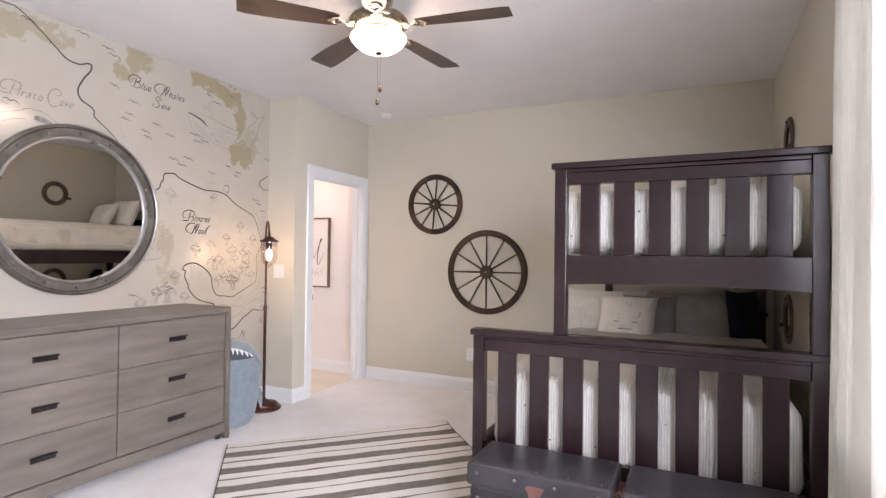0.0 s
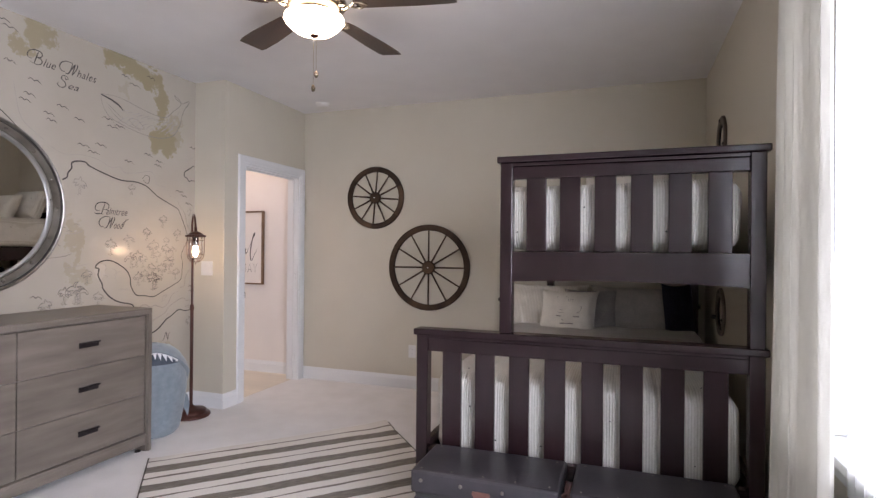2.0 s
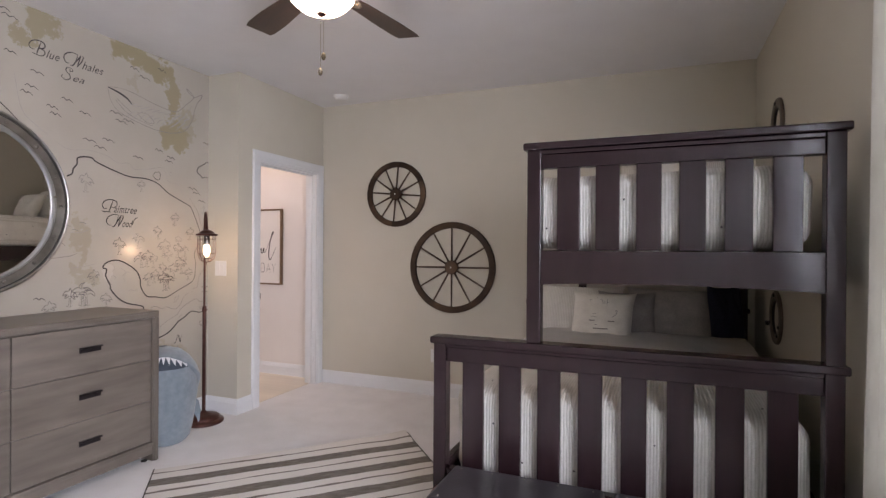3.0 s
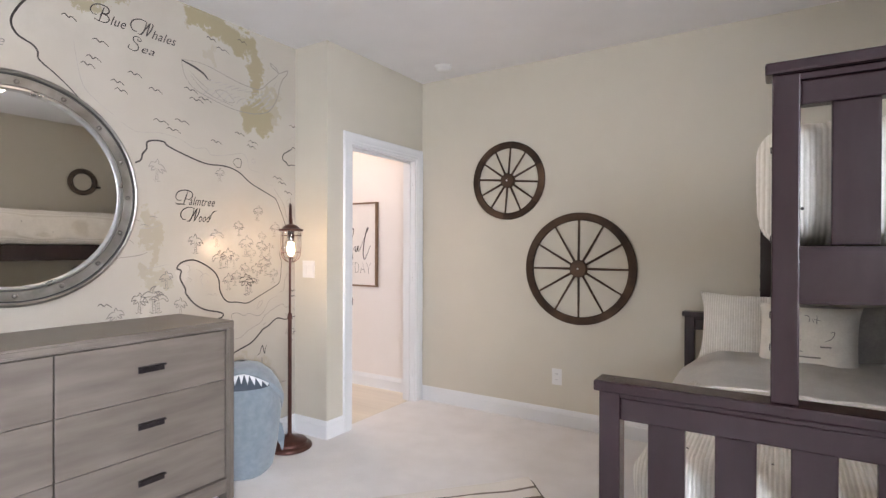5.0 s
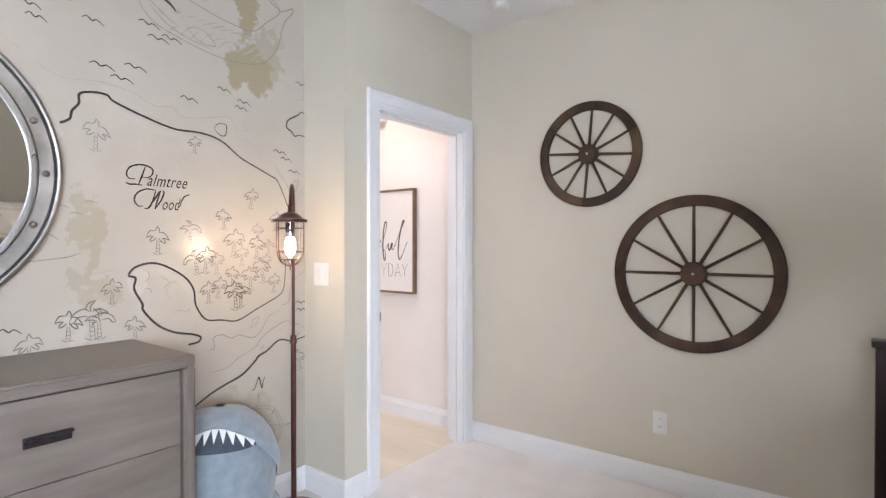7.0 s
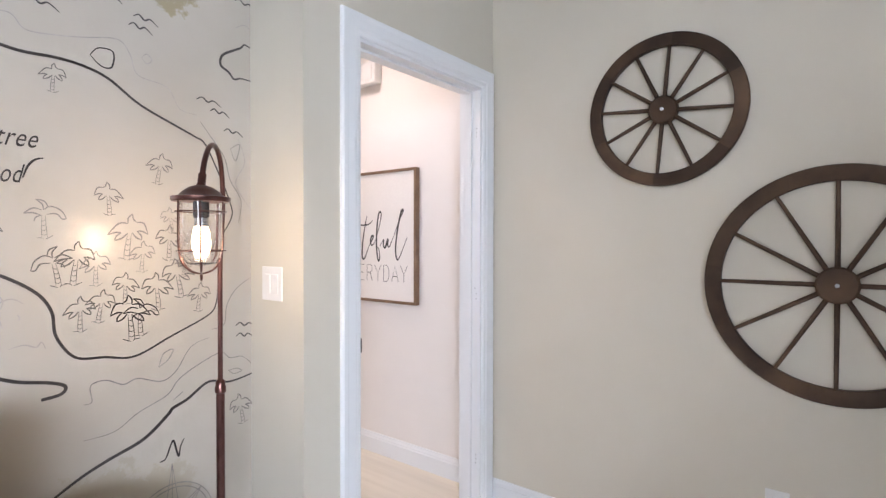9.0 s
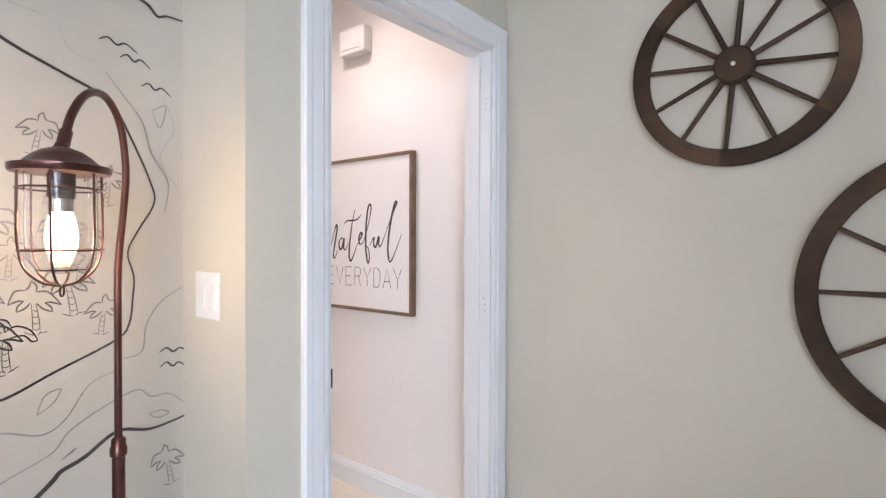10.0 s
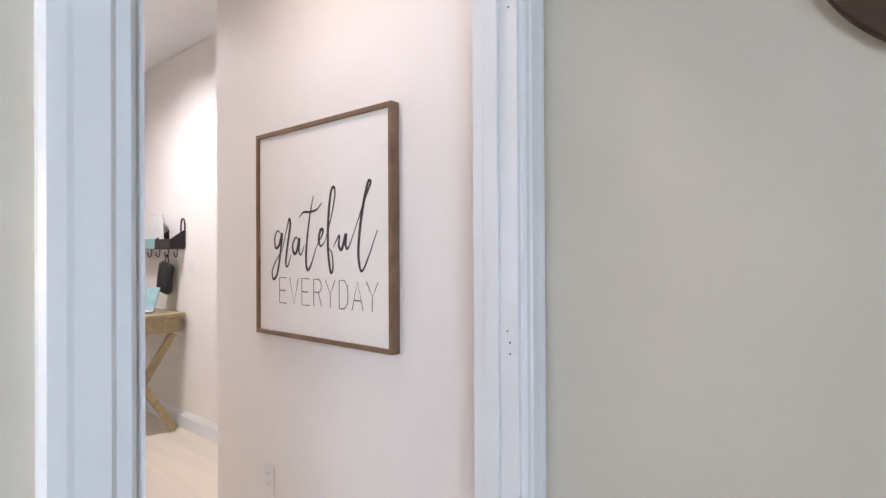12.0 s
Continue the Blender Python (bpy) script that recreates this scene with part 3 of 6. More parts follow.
# ---- bunk bed ----
def quilt_cloth():
    """Cream seersucker with fine woven stripes."""
    m = surf("striped_seersucker", (0.76, 0.735, 0.675), (0.82, 0.795, 0.735), 70, 0.9, 0.3, 200, big=0.05, spec=0.15, sheen=0.3)
    n, l = m.node_tree.nodes, m.node_tree.links
    p = n["Principled BSDF"]
    base = p.inputs["Base Color"].links[0].from_socket
    tc = n.new("ShaderNodeTexCoord")
    wv = n.new("ShaderNodeTexWave")
    wv.bands_direction = "X"
    wv.inputs["Scale"].default_value, wv.inputs["Distortion"].default_value, wv.inputs["Detail"].default_value, wv.inputs["Detail Scale"].default_value = 26.0, 0.5, 1.0, 1.5
    l.new(tc.outputs["Object"], wv.inputs["Vector"])
    mx = n.new("ShaderNodeMix")
    mx.data_type, mx.blend_type = "RGBA", "MULTIPLY"
    ramp = n.new("ShaderNodeValToRGB")
    ramp.color_ramp.elements[0].color, ramp.color_ramp.elements[1].color = (0.80, 0.785, 0.75, 1), (1, 1, 1, 1)
    ramp.color_ramp.elements[0].position, ramp.color_ramp.elements[1].position = 0.12, 0.55
    l.new(wv.outputs[0], ramp.inputs[0])
    mx.inputs[0].default_value = 0.8
    l.new(base, mx.inputs[6])
    l.new(ramp.outputs[0], mx.inputs[7])
    l.new(mx.outputs[2], p.inputs["Base Color"])
    bp = n.new("ShaderNodeBump")
    bp.inputs["Strength"].default_value, bp.inputs["Distance"].default_value = 0.6, 0.004
    l.new(wv.outputs[0], bp.inputs["Height"])
    l.new(bp.outputs[0], p.inputs["Normal"])
    return m


QUILT = quilt_cloth()
# upper bunk's underside, out of view, made pale to bounce light onto the coverlet
BOUNCEBOARD = surf("pale_bounce_boards", (0.46, 0.37, 0.26), (0.56, 0.46, 0.34), 8, 0.6, 0.1, 40, stretch=(0.4, 5, 1))
FOOT, HEAD = 2.302, 4.43
LX0, LX1, UX0, UX1 = -1.161, 0.346, -0.745, 0.346
POST = 0.058


def bunk_bed():
    t = thing("bunk_bed", (0, 0, 0), "espresso-stained twin-over-full wooden bunk bed with slatted ends", "bunk bed")

    def post(x0, x1, y0, z0, z1):
        p = part("post", boxed(x0, x1, y0, y0 + 0.060, z0, z1, 0.004), ESPRESSO, t)
        return p

    def bolts(par, x, y, zs, side):
        for z in zs:
            part("bolt", turned(bmesh.new(), [(0.009, 0), (0.009, 0.002), (0.004, 0.003), (0.004, 0.001)], 10, pose(x, y, z, 0, 90 * side)), BLACKIRON, par)

    def end(y, head):
        dz = 0.0 if not head else -0.02
        LX0, UX0 = (-1.214, -0.812) if head else (-1.161, -0.745)
        post(LX0, LX0 + POST, y, 0, 0.899 + dz)
        pr = post(LX1 - POST, LX1, y, 0, 1.725 + dz)
        pl = post(UX0, UX0 + POST, y, 0.930 + dz, 1.725 + dz)
        bolts(pl, UX0 - 0.0005, y + 0.035, (1.55, 1.33, 1.14, 1.06), -1)
        # lower end board
        part("cap", boxed(LX0 - 0.013, LX1 + 0.013, y - 0.014, y + 0.074, 0.899 + dz, 0.930 + dz, 0.006), ESPRESSO, t)
        part("cap_moulding", boxed(LX0 + POST - 0.002, LX1 - POST - 0.002, y + 0.002, y + 0.06, 0.884 + dz, 0.898 + dz, 0.003), ESPRESSO, t)
        part("rail", boxed(LX0 + POST, LX1 - POST, y + 0.010, y + 0.055, 0.820 + dz, 0.883 + dz, 0.004), ESPRESSO, t)
        part("rail", boxed(LX0 + POST, LX1 - POST, y + 0.010, y + 0.055, 0.20, 0.348, 0.004), ESPRESSO, t)
        n, gap = 8, 0.0714
        span = LX1 - LX0 - 2 * POST
        w = (span - 9 * gap) / 8
        slat = mesh_of("slat", boxed(0, w, 0.020, 0.044, 0.346, 0.822 + dz, 0.003), ESPRESSO)
        for k in range(n):
            ob = new("slat", slat)
            ob.parent, ob.location = t, (LX0 + POST + gap + k * (w + gap), y, 0)
        # upper end board
        part("cap", boxed(UX0 - 0.015, UX1 + 0.015, y - 0.014, y + 0.074, 1.725 + dz, 1.755 + dz, 0.006), ESPRESSO, t)
        part("cap_moulding", boxed(UX0 + POST - 0.002, UX1 - POST - 0.002, y + 0.002, y + 0.06, 1.708 + dz, 1.724 + dz, 0.003), ESPRESSO, t)
        part("rail", boxed(UX0 + POST, UX1 - POST, y + 0.010, y + 0.055, 1.65 + dz, 1.707 + dz, 0.004), ESPRESSO, t)
        bm = bmesh.new()
        m = 16
        a0, a1 = UX0 + POST, UX1 - POST
        rows = []
        for i in range(m + 1):
            u = i / m
            x = a0 + (a1 - a0) * u
            zb = 1.173 + 0.012 * (1 - (2 * u - 1) ** 2)
            rows.append([bm.verts.new((x, y + d, z)) for d, z in ((0.010, zb), (0.010, 1.312), (0.055, 1.312), (0.055, zb))])
        for a, b in zip(rows, rows[1:]):
            for j in range(4):
                bm.faces.new((a[j], a[(j + 1) % 4], b[(j + 1) % 4], b[j]))
        bm.faces.new(rows[0])
        bm.faces.new(rows[-1])
        part("rail", bm, ESPRESSO, t)
        gap = 0.0614
        span = UX1 - UX0 - 2 * POST
        w = (span - 7 * gap) / 6
        slat = mesh_of("slat", boxed(0, w, 0.020, 0.044, 1.315, 1.652 + dz, 0.003), ESPRESSO)
        for k in range(6):
            ob = new("slat", slat)
            ob.parent, ob.location = t, (UX0 + POST + gap + k * (w + gap), y, 0)

    end(FOOT, False)
    end(HEAD - 0.07, True)
    for x in (LX0 + 0.02, LX1 - 0.055):
        part("side_rail", boxed(x, x + 0.034, FOOT + 0.071, HEAD - 0.071, 0.22, 0.37, 0.004), ESPRESSO, t)
    for x in (UX0 + 0.016, UX1 - 0.055):
        part("side_rail", boxed(x, x + 0.034, FOOT + 0.071, HEAD - 0.071, 1.165, 1.315, 0.004), ESPRESSO, t)
    part("bunk_base", boxed(UX0 + 0.052, UX1 - 0.057, FOOT + 0.075, HEAD - 0.075, 1.18, 1.20), BOUNCEBOARD, t, "unseen base boards, pale to bounce light below")
    part("bed_base", boxed(LX0 + 0.056, LX1 - 0.057, FOOT + 0.075, HEAD - 0.075, 0.24, 0.27), PANELDARK, t)
    return t


bunk_bed()


def quilt(x0, x1, y0, y1, z0, z1, label, seed):
    t = thing("quilt", (0, 0, 0), label, "quilt")
    part("cover", soft(bmesh.new(), x0, x1, y0, y1, z0, z1, 0.085, 26, 0.012, 4.0, seed), QUILT, t, "", True)
    knot = mesh_of("tuft", turned(bmesh.new(), [(0.0035, -0.004), (0.0045, 0.0), (0.0015, 0.003)], 8), INK)
    nx, ny = int((x1 - x0) / 0.22), int((y1 - y0) / 0.24)
    for i in range(nx):
        for j in range(ny):
            ob = new("tuft", knot)
            ob.parent = t
            ob.location = (x0 + 0.14 + i * 0.22 + 0.1 * (j % 2), y0 + 0.15 + j * 0.24, z1 - 0.002)
        for k in range(2):
            ob = new("tuft", knot)
            ob.parent = t
            ob.matrix_local = pose(x0 + 0.10 + i * 0.22 + 0.09 * k, y0 + 0.002, z0 + (z1 - z0) * (0.28 + 0.36 * k), 90)
    for j in range(ny):
        ob = new("tuft", knot)
        ob.parent = t
        ob.matrix_local = pose(x0 + 0.001, y0 + 0.1 + j * 0.24, z0 + (z1 - z0) * (0.35 + 0.3 * (j % 2)), 0, -90)
    return t


quilt(LX0 + 0.062, LX1 - 0.06, FOOT + 0.085, HEAD - 0.11, 0.275, 0.700, "cream striped tufted quilt on the lower bunk", 1.0)
quilt(UX0 - 0.035, UX1 - 0.06, FOOT + 0.085, HEAD - 0.11, 1.318, 1.635, "cream striped tufted quilt on the upper bunk", 5.0)

# turned-down sheet on the lower bunk
def fold_front(u):
    """Distance of the wavy front hem from the south wall side of the bed."""
    return 3.37 - 0.17 * max(0.0, 1 - u / 0.16) ** 1.4 + 0.035 * noise.noise(Vector((u * 7, 0.4, 3))) + 0.014 * noise.noise(Vector((u * 19, 1.4, 3)))


def fold_height(u, v):
    drop = 0.12 * max(0.0, (0.15 - u) / 0.15) ** 1.6
    rise = 0.045 * min(1.0, v * 2.0) ** 0.7
    return 0.706 + rise - drop + 0.012 * noise.noise(Vector((u * 9, v * 3, 1)))


bm = bmesh.new()
n, m = 60, 16
g = []
for i in range(n + 1):
    u = i / n
    x = LX0 - 0.012 + u * (LX1 - LX0 - 0.05)
    g.append([bm.verts.new((x, fold_front(u) + (4.02 - fold_front(u)) * j / m, fold_height(u, j / m))) for j in range(m + 1)])
for i in range(n):
    for j in range(m):
        bm.faces.new((g[i][j], g[i + 1][j], g[i + 1][j + 1], g[i][j + 1]))
FOLDCLOTH = surf("white_cotton_coverlet", (0.82, 0.80, 0.755), (0.87, 0.85, 0.81), 90, 0.9, 0.5, 240, big=0.04, spec=0.2, sheen=0.3)
fold = thing("folded_coverlet", (0, 0, 0), "cream coverlet folded back across the lower bunk", "blanket")
bmesh.ops.solidify(bm, geom=bm.faces[:], thickness=0.022)
part("fold", bm, FOLDCLOTH, fold, "", True)
hem = [(LX0 - 0.012 + (LX1 - LX0 - 0.05) * i / 48, fold_front(i / 48) - 0.004, fold_height(i / 48, 0.0) - 0.006) for i in range(49)]
part("hem", tube(bmesh.new(), hem, 0.011, 8), FOLDCLOTH, fold, "rolled stitched hem", True)


def cushion(name, at, size, tilt, yaw, mat, label, seed, ticks=False):
    t = thing(name, at, label, "pillow")
    t.matrix_world = pose(*at, tilt, 0, yaw)
    part("cover", pillow(bmesh.new(), *size, seed=seed), mat, t, "", True)
    if ticks:
        knot = mesh_of("tuft", turned(bmesh.new(), [(0.0035, -0.004), (0.0045, 0.0), (0.0015, 0.003)], 8), INK)
        for i in range(3):
            for j in range(2):
                ob = new("tuft", knot)
                ob.parent = t
                ob.matrix_local = pose(-size[0] * 0.27 + i * size[0] * 0.27, -size[2] * 0.47, -size[1] * 0.2 + j * size[1] * 0.36 + 0.03 * (i % 2), 90)
    return t


def pillow_at(name, x, z, w, h, t, y, tilt, mat, label, seed, yaw=0, ticks=False):
    return cushion(name, (x, y, z), (w, h, t), tilt, yaw, mat, label, seed, ticks)


pillow_at("pillow_sham", -0.79, 0.85, 0.66, 0.42, 0.16, 4.20, -20, QUILT, "cream striped tufted pillow sham on the lower bunk", 1, 0, True)
pillow_at("pillow_sham", -0.10, 0.85, 0.70, 0.42, 0.16, 4.20, -20, TAUPE, "taupe grey pillow sham on the lower bunk", 2)
ship = pillow_at("throw_pillow", -0.60, 0.835, 0.44, 0.40, 0.15, 3.99, -26, LINEN, "cream throw pillow printed with a sailing-ship sketch", 3, -6)
pillow_at("throw_pillow", -0.44, 0.835, 0.40, 0.40, 0.13, 4.10, -22, GREYLINEN, "slate grey throw pillow on the lower bunk", 4, 4)
pillow_at("throw_pillow", 0.185, 0.87, 0.22, 0.44, 0.14, 4.10, -14, NAVY, "navy throw pillow at the corner of the lower bunk", 5, 20)
pillow_at("pillow_sham", -0.25, 1.80, 0.52, 0.40, 0.17, 4.19, -20, QUILT, "cream striped tufted pillow sham on the upper bunk", 6, 0, True)
pillow_at("pillow_sham", 0.13, 1.77, 0.38, 0.36, 0.16, 4.16, -22, QUILT, "cream striped tufted pillow sham on the upper bunk", 7, 0, True)
pillow_at("throw_pillow", -0.16, 1.77, 0.36, 0.34, 0.14, 4.00, -26, LINEN, "cream throw pillow on the upper bunk", 8)


# ---- ceiling fan ----
def ceiling_fan():
    t = thing("ceiling_fan", (-1.700, 2.205, CEIL), "five-blade mahogany ceiling fan with lit frosted bowl", "ceiling fan")
    t.scale = (1.1, 1.1, 0.75)
    part("canopy", turned(bmesh.new(), [(0.02, -0.065), (0.045, -0.06), (0.068, -0.03), (0.072, 0.0)], 32), CHROME, t, "bronze canopy", True)
    part("downrod", turned(bmesh.new(), [(0.013, -0.13), (0.013, -0.055)], 16), CHROME, t)
    part("motor_housing", turned(bmesh.new(), [(0.06, -0.235), (0.115, -0.225), (0.142, -0.195), (0.148, -0.165), (0.135, -0.135), (0.10, -0.115), (0.03, -0.10)], 40), FANMETAL, t, "antique brass motor housing", True)
    part("switch_housing", turned(bmesh.new(), [(0.07, -0.275), (0.085, -0.265), (0.088, -0.242), (0.06, -0.232)], 32), CHROME, t, "warm metal fitter", True)
    bowl = part("bowl", turned(bmesh.new(), [(0.014, -0.392), (0.050, -0.384), (0.090, -0.362), (0.118, -0.328), (0.138, -0.292), (0.136, -0.272), (0.118, -0.258), (0.07, -0.252)], 40), BOWL, t, "glowing frosted glass bowl", True)
    part("finial", turned(bmesh.new(), [(0.006, -0.408), (0.014, -0.402), (0.02, -0.394), (0.024, -0.386), (0.02, -0.380)], 20), BRONZE, bowl, "bronze finial", True)
    blade = iron = None
    for k in range(5):
        a = 10 + 72 * k
        if blade is None:
            bm = bmesh.new()
            n = 12
            rows = []
            for i in range(n + 1):
                u = i / n
                x = 0.20 + 0.46 * u
                w = 0.052 + 0.020 * min(1, u * 1.6)
                if u > 0.93:
                    w *= 0.90
                if u < 0.05:
                    w *= 0.86
                rows.append([bm.verts.new((x, s * w, d)) for s, d in ((-1, 0.003), (1, 0.003), (1, -0.003), (-1, -0.003))])
            for p, q in zip(rows, rows[1:]):
                for j in range(4):
                    bm.faces.new((p[j], p[(j + 1) % 4], q[(j + 1) % 4], q[j]))
            bm.faces.new(rows[0])
            bm.faces.new(rows[-1])
            bmesh.ops.transform(bm, matrix=pose(0, 0, 0, 11), verts=bm.verts)
            blade = mesh_of("blade", bm, MAHOG)
            bm = tube(bmesh.new(), smoothline([(0.10, 0, 0.004), (0.14, 0.02, -0.012), (0.17, 0.0, -0.008), (0.21, 0.03, -0.004), (0.25, 0.0, -0.005)]), 0.008, 8)
            tube(bm, smoothline([(0.10, 0, 0.004), (0.14, -0.02, -0.012), (0.17, 0.0, -0.008), (0.21, -0.03, -0.004), (0.25, 0.0, -0.005)]), 0.008, 8)
            turned(bm, [(0.02, -0.009), (0.02, -0.003)], 12, pose(0.235, 0, 0))
            iron = mesh_of("blade_iron", bm, CHROME, True)
        ob = new("blade", blade)
        ob.parent, ob.matrix_local = t, pose(0, 0, -0.195, 0, 0, a)
        ir = new("blade_iron", iron)
        ir.parent, ir.matrix_local = t, pose(0, 0, -0.197, 0, 0, a)
    for dx, dy, zz in ((0.012, 0.0, -0.632), (-0.006, 0.004, -0.722)):
        ch = part("pull_chain", tube(bmesh.new(), [(dx, dy, -0.405), (dx, dy, -0.47), (dx, dy, zz)], 0.0012, 6), CHROME, t)
        part("chain_pull", turned(bmesh.new(), [(0.002, 0.0), (0.009, -0.012), (0.010, -0.03), (0.006, -0.045), (0.001, -0.05)], 14, pose(dx, dy, zz)), FANMETAL, ch, "", True)
    return t


ceiling_fan()


# ---- floor lamp ----
LAMP = (-3.396, 3.135)


def floor_lamp():
    t = thing("floor_lamp", (*LAMP, 0), "oiled bronze floor lamp with caged glowing bulb", "floor lamp", rz=-40)
    # local +x points from the stem to the lantern
    part("base", turned(bmesh.new(), [(0.136, 0.0), (0.142, 0.006), (0.142, 0.016), (0.136, 0.024), (0.116, 0.030), (0.112, 0.036), (0.112, 0.046), (0.104, 0.054), (0.070, 0.064), (0.034, 0.074), (0.018, 0.084), (0.014, 0.094)], 44), BRONZE, t, "round weighted bronze foot", True)
    part("lower_stem", turned(bmesh.new(), [(0.0125, 0.05), (0.0125, 0.845)], 16), BRONZE, t, "", True)
    part("collar", turned(bmesh.new(), [(0.0125, 0.83), (0.0165, 0.835), (0.0165, 0.85), (0.014, 0.856), (0.014, 0.868), (0.008, 0.874)], 20), BRONZE, t, "", True)
    neck = smoothline([(0, 0, 0.86), (0, 0, 1.05), (0, 0, 1.20), (-0.010, 0, 1.27), (-0.038, 0, 1.38), (-0.044, 0, 1.45), (-0.016, 0, 1.532), (0.052, 0, 1.572), (0.130, 0, 1.558), (0.190, 0, 1.505), (0.220, 0, 1.443)], 8)
    part("gooseneck", tube(bmesh.new(), neck, 0.0075, 12), BRONZE, t, "bent bronze gooseneck", True)
    cx, dz = 0.225, -0.020
    part("socket_sleeve", tube(bmesh.new(), [(0.208, 0, 1.472), (0.216, 0, 1.455), (cx, 0, 1.432)], 0.0105, 12), BRONZE, t, "", True)
    cap = part("lantern_cap", turned(bmesh.new(), [(0.070, 1.418), (0.073, 1.422), (0.073, 1.430), (0.056, 1.434), (0.044, 1.446), (0.030, 1.456), (0.012, 1.462), (0.008, 1.47)], 40, pose(cx, 0, dz)), BRONZE, t, "bronze lantern cap", True)
    part("socket", turned(bmesh.new(), [(0.018, 1.376), (0.020, 1.380), (0.020, 1.419)], 20, pose(cx, 0, dz)), BLACKIRON, cap, "black bulb socket", True)
    part("ferrule", turned(bmesh.new(), [(0.0165, 1.353), (0.0175, 1.356), (0.0165, 1.360), (0.0175, 1.364), (0.0165, 1.368), (0.0175, 1.372), (0.0165, 1.377)], 20, pose(cx, 0, dz)), STEEL, cap, "ridged nickel ferrule", True)
    cage = part("cage", tube(bmesh.new(), [(cx + 0.0615 * math.cos(2 * math.pi * i / 32), 0.0615 * math.sin(2 * math.pi * i / 32), 1.392 + dz) for i in range(32)], 0.0018, 6, True), BRONZE, t, "bronze wire cage", True)
    for k in range(6):
        a = math.pi * k / 3 + 0.2
        line = smoothline([(0.060, 1.42), (0.061, 1.35), (0.060, 1.30), (0.052, 1.262), (0.030, 1.238), (0.004, 1.230)], 5)
        part("wire", tube(bmesh.new(), [(cx + r * math.cos(a), r * math.sin(a), z + dz) for r, z in line], 0.0021, 6), BRONZE, cage, "", True)
    part("wire", tube(bmesh.new(), [(cx + 0.0595 * math.cos(2 * math.pi * i / 32), 0.0595 * math.sin(2 * math.pi * i / 32), 1.290 + dz) for i in range(32)], 0.0018, 6, True), BRONZE, cage, "", True)
    part("cage_loop", tube(bmesh.new(), [(cx + 0.007 * math.cos(2 * math.pi * i / 14), 0, 1.221 + dz + 0.009 * math.sin(2 * math.pi * i / 14)) for i in range(14)], 0.0018, 6, True), BRONZE, t)
    bulb = part("bulb", turned(bmesh.new(), [(0.002, 1.268), (0.012, 1.272), (0.021, 1.290), (0.024, 1.312), (0.020, 1.340), (0.013, 1.362), (0.012, 1.378)], 24, pose(cx, 0, dz)), BULB, t, "glowing filament bulb", True)
    jar = part("glass_jar", turned(bmesh.new(), [(0.004, 1.250), (0.034, 1.256), (0.048, 1.275), (0.051, 1.30), (0.051, 1.417), (0.049, 1.417), (0.049, 1.30), (0.046, 1.277), (0.033, 1.259), (0.004, 1.253)], 36, pose(cx, 0, dz)), GLASS, t, "clear glass jar", True)
    jar.visible_shadow = False
    return t


floor_lamp()


